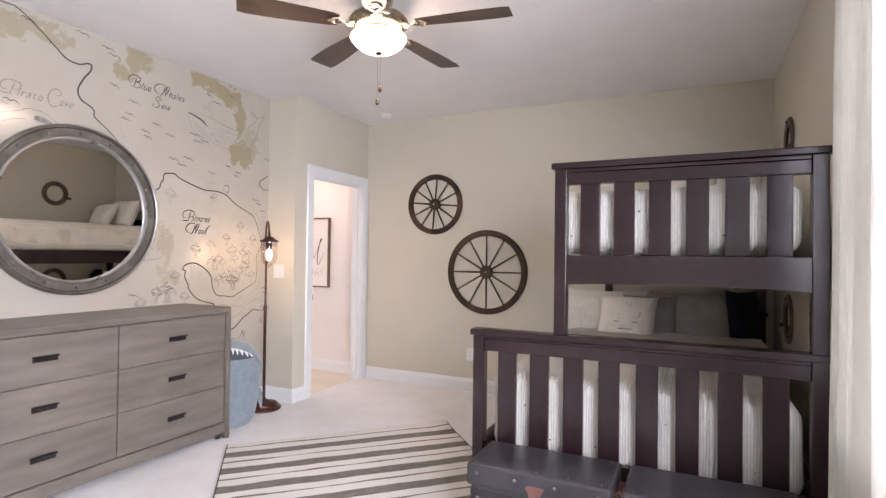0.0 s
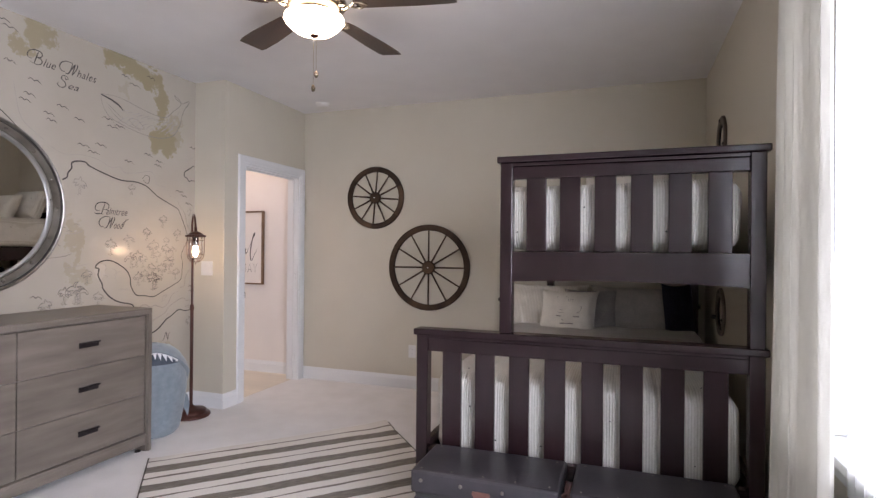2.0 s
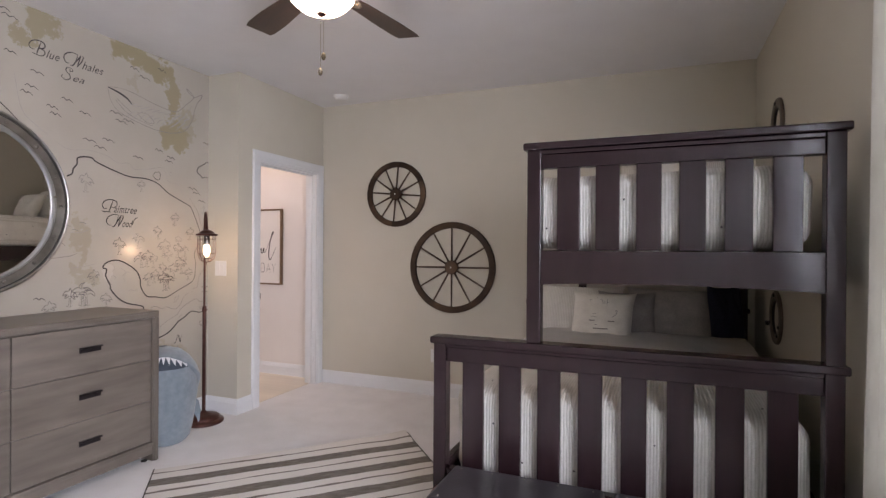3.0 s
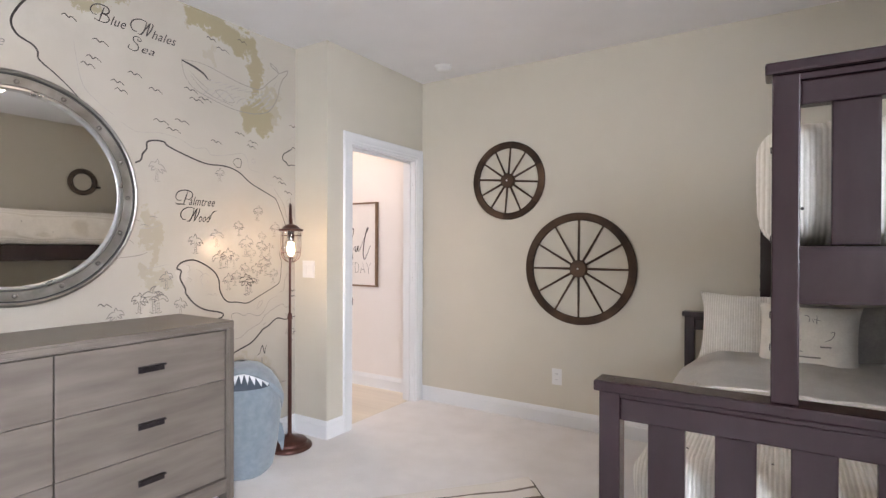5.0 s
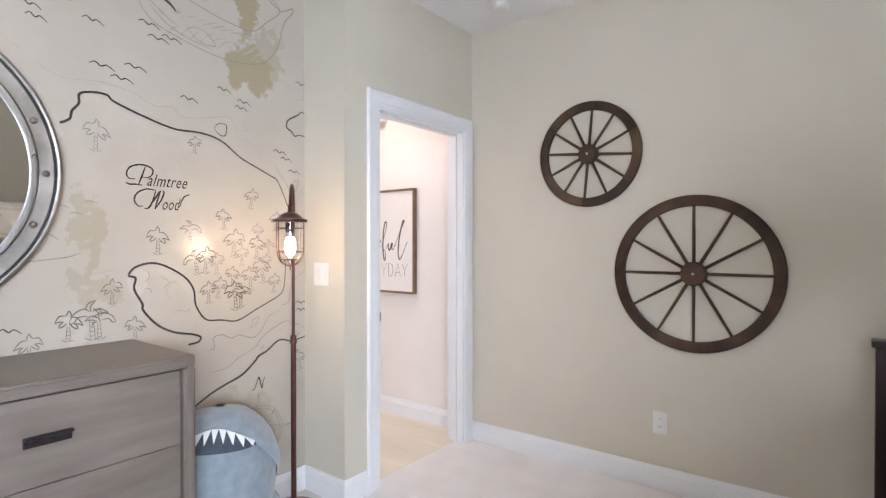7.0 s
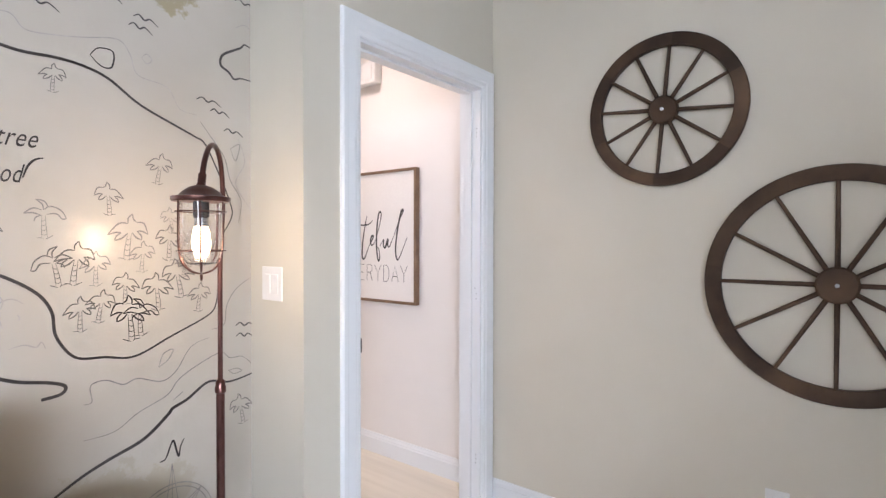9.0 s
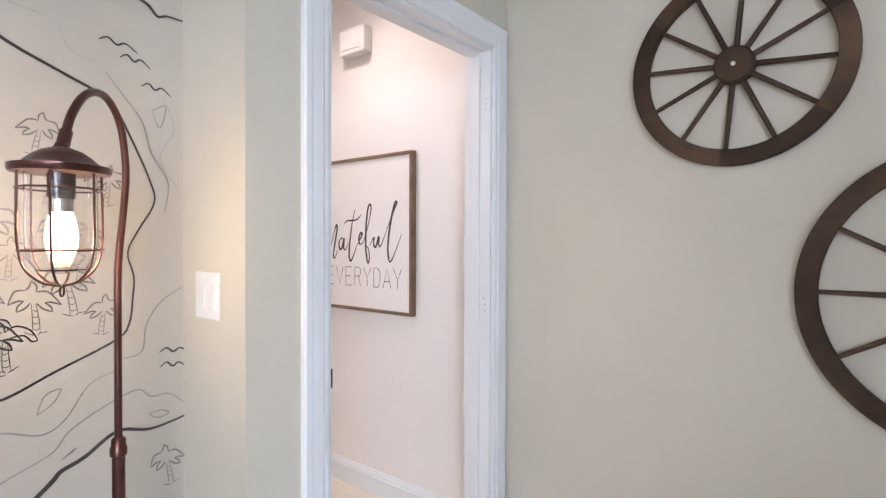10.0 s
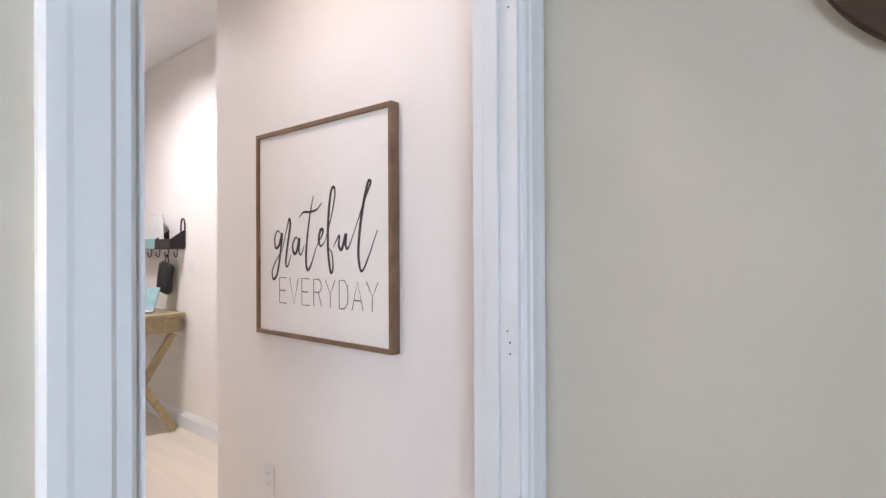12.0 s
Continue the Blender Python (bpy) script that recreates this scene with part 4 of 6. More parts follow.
# ---- striped rug ----
def rug():
    L, Wd = 2.35, 1.575
    m = surf("rug_cream", (0.72, 0.695, 0.65), (0.82, 0.795, 0.75), 160, 0.95, 0.8, 300, spec=0.1, big=0.0, dist=0.004)
    g = surf("rug_grey_stripe", (0.165, 0.148, 0.128), (0.27, 0.245, 0.215), 70, 0.95, 0.8, 300, spec=0.1, big=0.0, dist=0.004, stretch=(0.25, 1, 1))
    e = surf("rug_binding", (0.05, 0.045, 0.04), (0.08, 0.07, 0.06), 100, 0.9, 0.6, 300)
    # local: x along the short edge, -y runs away from the far edge
    t = thing("area_rug", (-2.968, 2.366, 0.0), "cream flatweave rug with wavy grey-brown stripes", "rug", rz=43.2)

    part("backing", boxed(0.002, Wd - 0.002, -L + 0.002, -0.002, 0.0005, 0.0065), m, t)
    edges, y = [(0.0, "cream")], -0.056
    while y > -L + 0.20:
        edges += [(y, "narrow"), (y - 0.017, "cream"), (y - 0.098, "broad"), (y - 0.188, "cream")]
        y -= 0.260
    edges.append((-L, ""))

    def edge_line(q, i, x):
        if i == 0:
            return q + 0.060 * (x / Wd) ** 1.5
        if i == len(edges) - 1:
            return q
        return q + 0.010 * noise.noise(Vector((x * 4.5, q * 40, 0))) + 0.0035 * noise.noise(Vector((x * 15, q * 60, 4)))

    for i, ((ya, kind), (yb, _)) in enumerate(zip(edges, edges[1:])):
        bm = bmesh.new()
        n = 70
        rows = []
        for j in range(n + 1):
            x = Wd * j / n
            row = []
            for v in (0, 0.5, 1):
                yy = edge_line(ya, i, x) * (1 - v) + edge_line(yb, i + 1, x) * v
                lump = 0.005 * max(0, noise.noise(Vector((x * 2.2, yy * 2.0, 7)))) + 0.012 * math.exp(-((x - Wd) ** 2 + yy ** 2) / 0.012)
                row.append(bm.verts.new((x, yy, 0.0105 + lump)))
            rows.append(row)
        for p, q in zip(rows, rows[1:]):
            for j in range(2):
                bm.faces.new((p[j], p[j + 1], q[j + 1], q[j]))
        part({"cream": "cream_band", "narrow": "narrow_stripe", "broad": "broad_stripe"}[kind], bm, m if kind == "cream" else g, t)
    for x0 in (0.0, Wd - 0.007):
        bm = bmesh.new()
        rows = []
        for j in range(81):
            yy = -L * j / 80
            row = []
            for x in (x0, x0 + 0.007):
                lump = 0.005 * max(0, noise.noise(Vector((x * 2.2, yy * 2.0, 7)))) + 0.012 * math.exp(-((x - Wd) ** 2 + yy ** 2) / 0.012)
                row.append(bm.verts.new((x, yy, 0.0135 + lump)))
            rows.append(row)
        for p, q in zip(rows, rows[1:]):
            bm.faces.new((p[0], p[1], q[1], q[0]))
        part("binding", bm, e, t)
    # the rug lies slightly out of square
    skew = Matrix.Identity(4)
    skew[1][0] = 0.038
    for ob in t.children:
        ob.data.transform(skew)
    return t


rug()


# ---- trunks at the foot of the bed ----
def trunk(x, label):
    Wd, Dp, H = 0.62, 0.32, 0.385
    t = thing("storage_trunk", (x, 1.958, 0), label, "trunk", "trunks at the foot of the bed")
    bm = bmesh.new()
    box(bm, 0.012, Wd - 0.012, 0.012, Dp, 0.0, 0.268, 0.008)
    for v in bm.verts:
        if v.co.z < 0.1:
            v.co.y += 0.02 if v.co.y < 0.1 else 0
            v.co.x += 0.02 if v.co.x < 0.1 else (-0.02 if v.co.x > Wd - 0.1 else 0)
    body = part("body", bm, TRUNKM, t)
    lid = part("lid", boxed(0.0, Wd, 0.0, Dp + 0.006, 0.288, H, 0.012), TRUNKM, t, "slate leather lid")
    part("lid_seam", boxed(0.02, Wd - 0.02, 0.018, Dp - 0.01, 0.267, 0.289), DARKHOLE, t)
    stud = mesh_of("stud", turned(bmesh.new(), [(0.0085, 0), (0.0072, 0.004), (0.0035, 0.0065), (0.001, 0.007)], 12), PEWTER, True)
    for i in range(4):
        for par, z in ((lid, 0.345), (body, 0.232), (body, 0.06)):
            ob = new("stud", stud)
            ob.parent = par
            ob.matrix_local = pose(0.048 + i * (Wd - 0.096) / 3, 0.0 if par is lid else 0.014 + 0.02 * (z < 0.1), z, 90)
    for i in range(5):
        for yy in (0.03, Dp - 0.03):
            ob = new("stud", stud)
            ob.parent = lid
            ob.location, ob.scale = (0.04 + i * (Wd - 0.08) / 4, yy, H), (0.5, 0.5, 0.5)
    bm = bmesh.new()
    pts = [(0.035, 0.335), (0.040, 0.325), (0.026, 0.305), (0.024, 0.285), (0.030, 0.25), (0.038, 0.215), (0.030, 0.19), (0.0, 0.182)]
    ring = [bm.verts.new((Wd / 2 + s * u, -0.003, z)) for s in (1, -1) for u, z in (pts if s > 0 else pts[::-1][1:])]
    f = bm.faces.new(ring)
    r = bmesh.ops.extrude_face_region(bm, geom=[f])
    bmesh.ops.translate(bm, vec=(0, 0.018, 0), verts=[v for v in r["geom"] if isinstance(v, bmesh.types.BMVert)])
    part("clasp_strap", bm, STRAP, t, "red-brown leather clasp strap")
    for s, xx in ((-1, 0.0), (1, Wd)):
        line = smoothline([(xx + s * 0.002, 0.09, 0.325), (xx + s * 0.022, 0.12, 0.335), (xx + s * 0.026, 0.16, 0.338), (xx + s * 0.022, 0.20, 0.335), (xx + s * 0.002, 0.23, 0.325)], 5)
        part("end_handle", tube(bmesh.new(), line, 0.010, 8), STRAP, t, "red-brown leather handle", True)
    return t


trunk(-1.046, "slate grey studded trunk with leather strap")
trunk(-0.385, "slate grey studded trunk with leather strap")


# ---- shark beanbag ----
def shark_seat():
    t = thing("shark_beanbag", (-3.352, 2.742, 0), "blue-grey plush shark beanbag with white felt teeth", "beanbag", rz=52)
    prof = [(0.0, 0.150), (0.012, 0.168), (0.10, 0.190), (0.22, 0.212), (0.33, 0.222), (0.43, 0.215), (0.51, 0.190), (0.57, 0.152), (0.615, 0.100), (0.637, 0.045), (0.642, 0.004)]

    def rad(z):
        for (z0, r0), (z1, r1) in zip(prof, prof[1:]):
            if z <= z1:
                return r0 + (r1 - r0) * (z - z0) / (z1 - z0)
        return 0.004

    def skin(a, z, grow):
        """a: angle from the front; the front is local -y."""
        r = rad(z) + grow
        w = 0.008 * noise.noise(Vector((a * 1.5, z * 7, grow * 30)))
        return Vector(((r + w) * math.sin(a) * 1.0, -(r + w) * math.cos(a) * 0.95, z))

    def lip(a):
        b = abs(a)
        return 0.588 - 0.074 * (b / 0.92) ** 2 if b < 0.92 else 0.514 - 0.24 * (min(b, 1.9) - 0.92)

    def shell(lo, hi, grow, a0, a1, n=56, m=14):
        bm = bmesh.new()
        g = []
        for i in range(n + 1):
            a = a0 + (a1 - a0) * i / n
            g.append([bm.verts.new(skin(a, lo(a) + (hi(a) - lo(a)) * j / m, grow(j / m))) for j in range(m + 1)])
        for p, q in zip(g, g[1:]):
            for j in range(m):
                bm.faces.new((p[j], q[j], q[j + 1], p[j + 1]))
        bmesh.ops.remove_doubles(bm, verts=bm.verts, dist=0.0005)
        return bm

    bm = shell(lambda a: 0.0, lambda a: 0.64, lambda v: -0.004, -math.pi, math.pi, 56, 22)
    part("body", bm, SHARK, t, "", True)
    part("head", shell(lip, lambda a: 0.641, lambda v: 0.014 * min(1, v * 8), -math.pi, math.pi), SHARK, t, "", True)
    part("mouth", shell(lambda a: 0.510, lambda a: lip(a) + 0.004, lambda v: 0.002, -0.90, 0.90, 40, 6), SHARKIN, t, "dark open mouth", True)
    for k in range(9):
        a = -0.74 + 1.48 * k / 8
        bm = bmesh.new()
        h = min(0.042, 0.75 * (lip(a) - 0.510))
        p = [skin(a - 0.092, lip(a - 0.092) + 0.002, 0.016), skin(a + 0.092, lip(a + 0.092) + 0.002, 0.016), skin(a, lip(a) - h, 0.019)]
        q = [skin(a - 0.092, lip(a - 0.092) + 0.002, 0.008), skin(a + 0.092, lip(a + 0.092) + 0.002, 0.008), skin(a, lip(a) - h, 0.013)]
        vs = [bm.verts.new(c) for c in p + q]
        for f in ((0, 1, 2), (3, 5, 4), (0, 3, 4, 1), (1, 4, 5, 2), (2, 5, 3, 0)):
            bm.faces.new([vs[i] for i in f])
        part("tooth", bm, TOOTH, t, "white felt tooth" if k == 0 else "")
    for s in (-1, 1):
        bm = bmesh.new()
        rows = []
        for x, z, w in ((0.165, 0.245, 0.042), (0.208, 0.20, 0.036), (0.226, 0.145, 0.026), (0.228, 0.09, 0.008)):
            rows.append([bm.verts.new((s * (x + c * w * 0.5), 0.02 + d * w, z + c * w)) for c, d in ((-1, -0.35), (-1, 0.35), (1, 0.35), (1, -0.35))])
        for p, q in zip(rows, rows[1:]):
            for j in range(4):
                bm.faces.new((p[j], p[(j + 1) % 4], q[(j + 1) % 4], q[j]))
        bm.faces.new(rows[0])
        bm.faces.new(rows[-1])
        bmesh.ops.subdivide_edges(bm, edges=bm.edges[:], cuts=2, use_grid_fill=True, smooth=1.0)
        part("fin", bm, SHARK, t, "", True)
    return t


shark_seat()


# ---- curtain ----
def curtain():
    t = thing("curtain", (0, 0, 0), "off-white linen curtain panel gathered beside the window", "curtain")
    m = surf("offwhite_curtain_linen", (0.55, 0.535, 0.485), (0.62, 0.605, 0.555), 40, 0.85, 0.4, 260, stretch=(1, 1, 0.3), big=0.05, spec=0.15)
    n, l = m.node_tree.nodes, m.node_tree.links
    p, out = n["Principled BSDF"], n["Material Output"]
    tr, mx = n.new("ShaderNodeBsdfTranslucent"), n.new("ShaderNodeMixShader")
    tr.inputs[0].default_value = (0.85, 0.83, 0.76, 1)
    mx.inputs[0].default_value = 0.20
    l.new(p.outputs[0], mx.inputs[1])
    l.new(tr.outputs[0], mx.inputs[2])
    l.new(mx.outputs[0], out.inputs[0])
    bm = bmesh.new()
    folds, per = 7, 10
    nz = 24
    rows = []
    for i in range(folds * per + 1):
        u = i / (folds * per)
        row = []
        for k in range(nz + 1):
            v = k / nz
            z = 0.012 + v * 2.44
            flare = 1 + 0.28 * (1 - v) ** 2
            y = 1.84 - 0.42 * u + 0.08 * (flare - 1) * (0.72 - u) * 4
            amp = 0.030 * (0.75 + 0.25 * math.sin(u * 9 + 1)) * (0.75 + 0.35 * (1 - v))
            x = 0.282 + amp * math.sin(2 * math.pi * folds * u + 0.5 * (1 - v) * math.sin(u * 7)) + 0.004 * noise.noise(Vector((u * 20, z * 2, 0)))
            row.append(bm.verts.new((x, y + 0.006 * math.cos(2 * math.pi * folds * u), z)))
        rows.append(row)
    for a, b in zip(rows, rows[1:]):
        for k in range(nz):
            bm.faces.new((a[k], a[k + 1], b[k + 1], b[k]))
    part("cloth", bm, m, t, "", True)
    return t


curtain()


def sheer():
    t = thing("sheer_curtain", (0, 0, 0), "thin white sheer curtain drawn over the bright window", "curtain")
    m = bpy.data.materials.new("white_voile")
    m.use_nodes = True
    n, l = m.node_tree.nodes, m.node_tree.links
    d, tr, cl = n.new("ShaderNodeBsdfDiffuse"), n.new("ShaderNodeBsdfTranslucent"), n.new("ShaderNodeBsdfTransparent")
    mx, my = n.new("ShaderNodeMixShader"), n.new("ShaderNodeMixShader")
    for k in (d, tr):
        k.inputs[0].default_value = (0.88, 0.89, 0.88, 1)
    mx.inputs[0].default_value, my.inputs[0].default_value = 0.65, 0.62
    for a, b in ((d.outputs[0], mx.inputs[1]), (tr.outputs[0], mx.inputs[2]), (mx.outputs[0], my.inputs[1]), (cl.outputs[0], my.inputs[2]), (my.outputs[0], n["Material Output"].inputs[0])):
        l.new(a, b)
    bm = bmesh.new()
    cols, rows = 90, 12
    g = []
    for i in range(cols + 1):
        u = i / cols
        g.append([bm.verts.new((0.352 + 0.014 * math.sin(u * 62 + 0.6 * math.sin(v * 2.0 / rows)) + 0.004 * noise.noise(Vector((u * 30, v * 0.3, 2))), 1.50 - 0.50 * u, 0.015 + 2.435 * v / rows)) for v in range(rows + 1)])
    for a, b in zip(g, g[1:]):
        for k in range(rows):
            bm.faces.new((a[k], a[k + 1], b[k + 1], b[k]))
    part("cloth", bm, m, t, "", True)
    return t


sheer()
rod = thing("curtain_rod", (0.282, 0.25, 2.475), "slim dark curtain rod above the window", "curtain rod")
part("pole", turned(bmesh.new(), [(0.012, -1.70), (0.012, 1.66)], 16, pose(0, 0, 0, 90)), BLACKIRON, rod, "", True)
for yy in (-1.6, 0.0, 1.6):
    part("bracket", boxed(-0.01, EAST - 0.282, yy - 0.012, yy + 0.012, -0.012, 0.012, 0.002), BLACKIRON, rod)


# ---- porthole rings on the east wall ----
RINGWOOD = surf("weathered_ring_wood", (0.085, 0.062, 0.046), (0.135, 0.102, 0.078), 9, 0.5, 0.2, 50, big=0.2)


def porthole_ring(z, label):
    t = thing("porthole_ring", (EAST, 3.72, z), label, "wall ring", "porthole rings on the wall", rz=-90)
    ring = part("ring", ring_of(bmesh.new(), 0, 0, 0.108, 0.156, 0.004, 0.020, 56, 0.006), RINGWOOD, t)
    part("inner_lip", ring_of(bmesh.new(), 0, 0, 0.100, 0.1085, 0.0, 0.014, 56, 0.003), BLACKIRON, t)
    for a in (-20, 95, 200, 310):
        part("bolt", turned(bmesh.new(), [(0.012, 0.018), (0.010, 0.026), (0.003, 0.029)], 12, pose(0.129 * math.cos(radians(a)), 0, 0.129 * math.sin(radians(a)), 90)), BLACKIRON, t, "", True)
    bm = box(bmesh.new(), -0.185, -0.14, -0.036, -0.005, -0.065, -0.040, 0.004)
    part("hinge_lug", bm, BLACKIRON, t)
    return t


porthole_ring(2.05, "dark wooden porthole ring hung above the upper bunk")
porthole_ring(0.930, "dark wooden porthole ring hung beside the lower bunk")


# ---- plates, detector ----
def plate(name, m, w, h, label, category, holes):
    t = thing(name, (0, 0, 0), label, category)
    t.matrix_world = m
    part("cover_plate", boxed(-w / 2, w / 2, -0.006, 0, -h / 2, h / 2, 0.002), PLASTIC, t)
    if holes == "outlet":
        for s in (-1, 1):
            f = part("receptacle", boxed(-0.017, 0.017, -0.008, -0.005, s * 0.020 - 0.0145, s * 0.020 + 0.0145, 0.002), PLASTIC, t)
            for dx in (-0.006, 0.006):
                part("slot", boxed(dx - 0.001, dx + 0.001, -0.0086, -0.0078, s * 0.020 - 0.002, s * 0.020 + 0.007), DARKHOLE, f)
    else:
        for k in range(holes):
            x = (k - (holes - 1) / 2) * 0.046
            part("rocker", boxed(x - 0.0165, x + 0.0165, -0.0095, -0.005, -0.033, 0.033, 0.002), PLASTIC, t)
    return t


plate("wall_outlet", pose(-2.09, NORTH, 0.353), 0.075, 0.118, "white duplex outlet plate low on the wall", "outlet", "outlet")
plate("light_switch", pose(-3.472, JOG, 1.148), 0.116, 0.118, "white double light switch plate", "light switch", 2)
plate("wall_outlet", pose(-4.565, HALLN, 0.345), 0.072, 0.118, "white duplex outlet plate in the hall", "outlet", "outlet")
plate("light_switch", pose(-6.405, NICHE, 1.135), 0.072, 0.118, "white light switch plate above the desk", "light switch", 1)
det = thing("smoke_detector", (-2.915, 4.225, CEIL), "round white smoke detector on the ceiling", "smoke detector")
part("base", turned(bmesh.new(), [(0.066, -0.012), (0.068, -0.008), (0.068, 0.0)], 36), PLASTIC, det, "", True)
part("cover", turned(bmesh.new(), [(0.02, -0.040), (0.045, -0.037), (0.056, -0.028), (0.060, -0.012)], 36), PLASTIC, det, "", True)
chime = thing("door_chime", (-4.230, HALLN, 2.312), "white box door chime high on the hall wall", "door chime")
part("box", boxed(-0.094, 0.094, -0.062, 0, -0.065, 0.065, 0.008), PLASTIC, chime)
part("grille", boxed(-0.070, 0.070, -0.066, -0.061, -0.045, 0.045, 0.002), PLASTIC, chime)
# both out of view; the niche one is added above its fill spot
for x, y in ((-4.05, 4.15), (-6.2, 4.3)):
    dl = thing("recessed_downlight", (x, y, CEIL), "white trim ring of an unseen recessed ceiling downlight", "downlight", "hall downlights")
    part("trim_ring", turned(bmesh.new(), [(0.062, -0.004), (0.085, -0.006), (0.09, 0.0), (0.062, 0.0), (0.062, -0.004)], 32, None, False), PLASTIC, dl, "", True)


# ---- picture in the hall ----
def stroke(bm, pts, w, m, steps=7, taper=True):
    """A flat inked line through (u, v) points, laid in the plane of m (x right, y up, z out)."""
    line = smoothline([(*p, 0) for p in pts], steps) if steps > 1 else [Vector((*p, 0)) for p in pts]
    n = len(line)
    rows = []
    for i, q in enumerate(line):
        d = (line[min(i + 1, n - 1)] - line[max(i - 1, 0)])
        d = d.normalized() if d.length > 1e-9 else Vector((1, 0, 0))
        s = Vector((-d.y, d.x, 0))
        u = i / max(1, n - 1)
        k = w(u) if callable(w) else w * ((0.45 + 0.55 * math.sin(math.pi * min(1, max(0, u)))) if taper else 1)
        rows.append((bm.verts.new(m @ (q + s * k / 2)), bm.verts.new(m @ (q - s * k / 2))))
    for a, b in zip(rows, rows[1:]):
        bm.faces.new((a[0], a[1], b[1], b[0]))
    return bm


def picture():
    x0, x1, z0, z1 = -4.600, -3.832, 0.932, 1.717
    t = thing("framed_sign", ((x0 + x1) / 2, HALLN, (z0 + z1) / 2), "wood-framed cream sign reading grateful everyday", "framed sign")
    w, h = (x1 - x0) / 2, (z1 - z0) / 2
    fr = 0.016
    for a, b, c, d in ((-w, w, h - fr, h), (-w, w, -h, -h + fr), (-w, -w + fr, -h + fr, h - fr), (w - fr, w, -h + fr, h - fr)):
        part("frame_rail", boxed(a, b, -0.036, -0.002, c, d, 0.0015), PICWOOD, t)
    part("canvas", boxed(-w + fr, w - fr, -0.026, -0.004, -h + fr, h - fr), CANVAS, t, "cream canvas")
    mm = Matrix(((1, 0, 0, 0), (0, 0, -1, -0.0266), (0, 1, 0, 0), (0, 0, 0, 1)))
    # letters: origin at the sign's middle, metres
    cx, cz = (x0 + x1) / 2, (z0 + z1) / 2

    def loc(pts):
        return [(-3.940 + (x + 3.940) * 0.982 - cx + 0.036, 1.263 + (z - 1.247) * 0.980 - cz) for x, z in pts]

    def script(pts):
        return [(x - 0.016, z + 0.010) for x, z in loc(pts)]

    thick = lambda a, b: (lambda u: a + (b - a) * math.sin(math.pi * u))
    letters = {
        "g": [(-4.465, 1.292), (-4.492, 1.308), (-4.512, 1.280), (-4.505, 1.242), (-4.482, 1.252), (-4.462, 1.296), (-4.474, 1.220), (-4.496, 1.140), (-4.522, 1.118), (-4.530, 1.150), (-4.500, 1.195), (-4.462, 1.230)],
        "r": [(-4.462, 1.230), (-4.424, 1.330), (-4.412, 1.352), (-4.408, 1.325), (-4.428, 1.240), (-4.438, 1.180), (-4.424, 1.172), (-4.402, 1.215)],
        "a": [(-4.352, 1.268), (-4.372, 1.280), (-4.392, 1.250), (-4.384, 1.220), (-4.366, 1.228), (-4.349, 1.275), (-4.352, 1.228), (-4.338, 1.216), (-4.318, 1.250)],
        "t": [(-4.262, 1.432), (-4.284, 1.360), (-4.304, 1.255), (-4.308, 1.185), (-4.296, 1.158), (-4.274, 1.185), (-4.248, 1.240)],
        "e": [(-4.248, 1.240), (-4.214, 1.284), (-4.208, 1.304), (-4.222, 1.302), (-4.232, 1.272), (-4.222, 1.246), (-4.196, 1.262)],
        "f": [(-4.196, 1.262), (-4.160, 1.350), (-4.140, 1.425), (-4.146, 1.452), (-4.162, 1.435), (-4.176, 1.350), (-4.180, 1.250), (-4.172, 1.180), (-4.162, 1.150), (-4.152, 1.172), (-4.160, 1.225), (-4.186, 1.238)],
        "u": [(-4.150, 1.240), (-4.118, 1.282), (-4.120, 1.246), (-4.104, 1.234), (-4.082, 1.285), (-4.084, 1.248), (-4.070, 1.238), (-4.040, 1.290)],
        "l": [(-4.040, 1.290), (-3.990, 1.390), (-3.962, 1.440), (-3.957, 1.455), (-3.972, 1.448), (-4.002, 1.345), (-4.018, 1.235), (-4.012, 1.175), (-3.998, 1.162), (-3.970, 1.205), (-3.925, 1.296)],
    }
    for k, pts in letters.items():
        part("lettering", stroke(bmesh.new(), script(pts), thick(0.0035, 0.0125), mm, 9), LETTER, t, "charcoal script letter")
    part("lettering", stroke(bmesh.new(), script([(-4.352, 1.352), (-4.325, 1.372), (-4.285, 1.372), (-4.245, 1.378), (-4.212, 1.402)]), thick(0.003, 0.009), mm), LETTER, t, "charcoal script letter")
    thin = {
        "E": [[(1, 0), (0, 0), (0, 1), (1, 1)], [(0, 0.5), (0.85, 0.5)]], "V": [[(-0.1, 1), (0.5, 0), (1.1, 1)]],
        "R": [[(0, 0), (0, 1), (0.7, 1), (0.95, 0.88), (0.95, 0.64), (0.7, 0.52), (0, 0.52)], [(0.6, 0.52), (1, 0)]],
        "Y": [[(-0.1, 1), (0.5, 0.48), (1.1, 1)], [(0.5, 0.48), (0.5, 0)]], "D": [[(0, 0), (0, 1), (0.6, 1), (0.95, 0.8), (1, 0.5), (0.95, 0.2), (0.6, 0), (0, 0)]],
        "A": [[(-0.1, 0), (0.5, 1), (1.1, 0)], [(0.12, 0.33), (0.88, 0.33)]],
    }
    for k, ch in enumerate("EVERYDAY"):
        bm = bmesh.new()
        for line in thin[ch]:
            stroke(bm, loc([(-4.496 + 0.0722 * k + 0.046 * u, 1.038 + 0.098 * v) for u, v in line]), 0.0038, mm, 1, False)
        part("lettering", bm, LETTER, t, "thin charcoal capital letter")
    return t


picture()


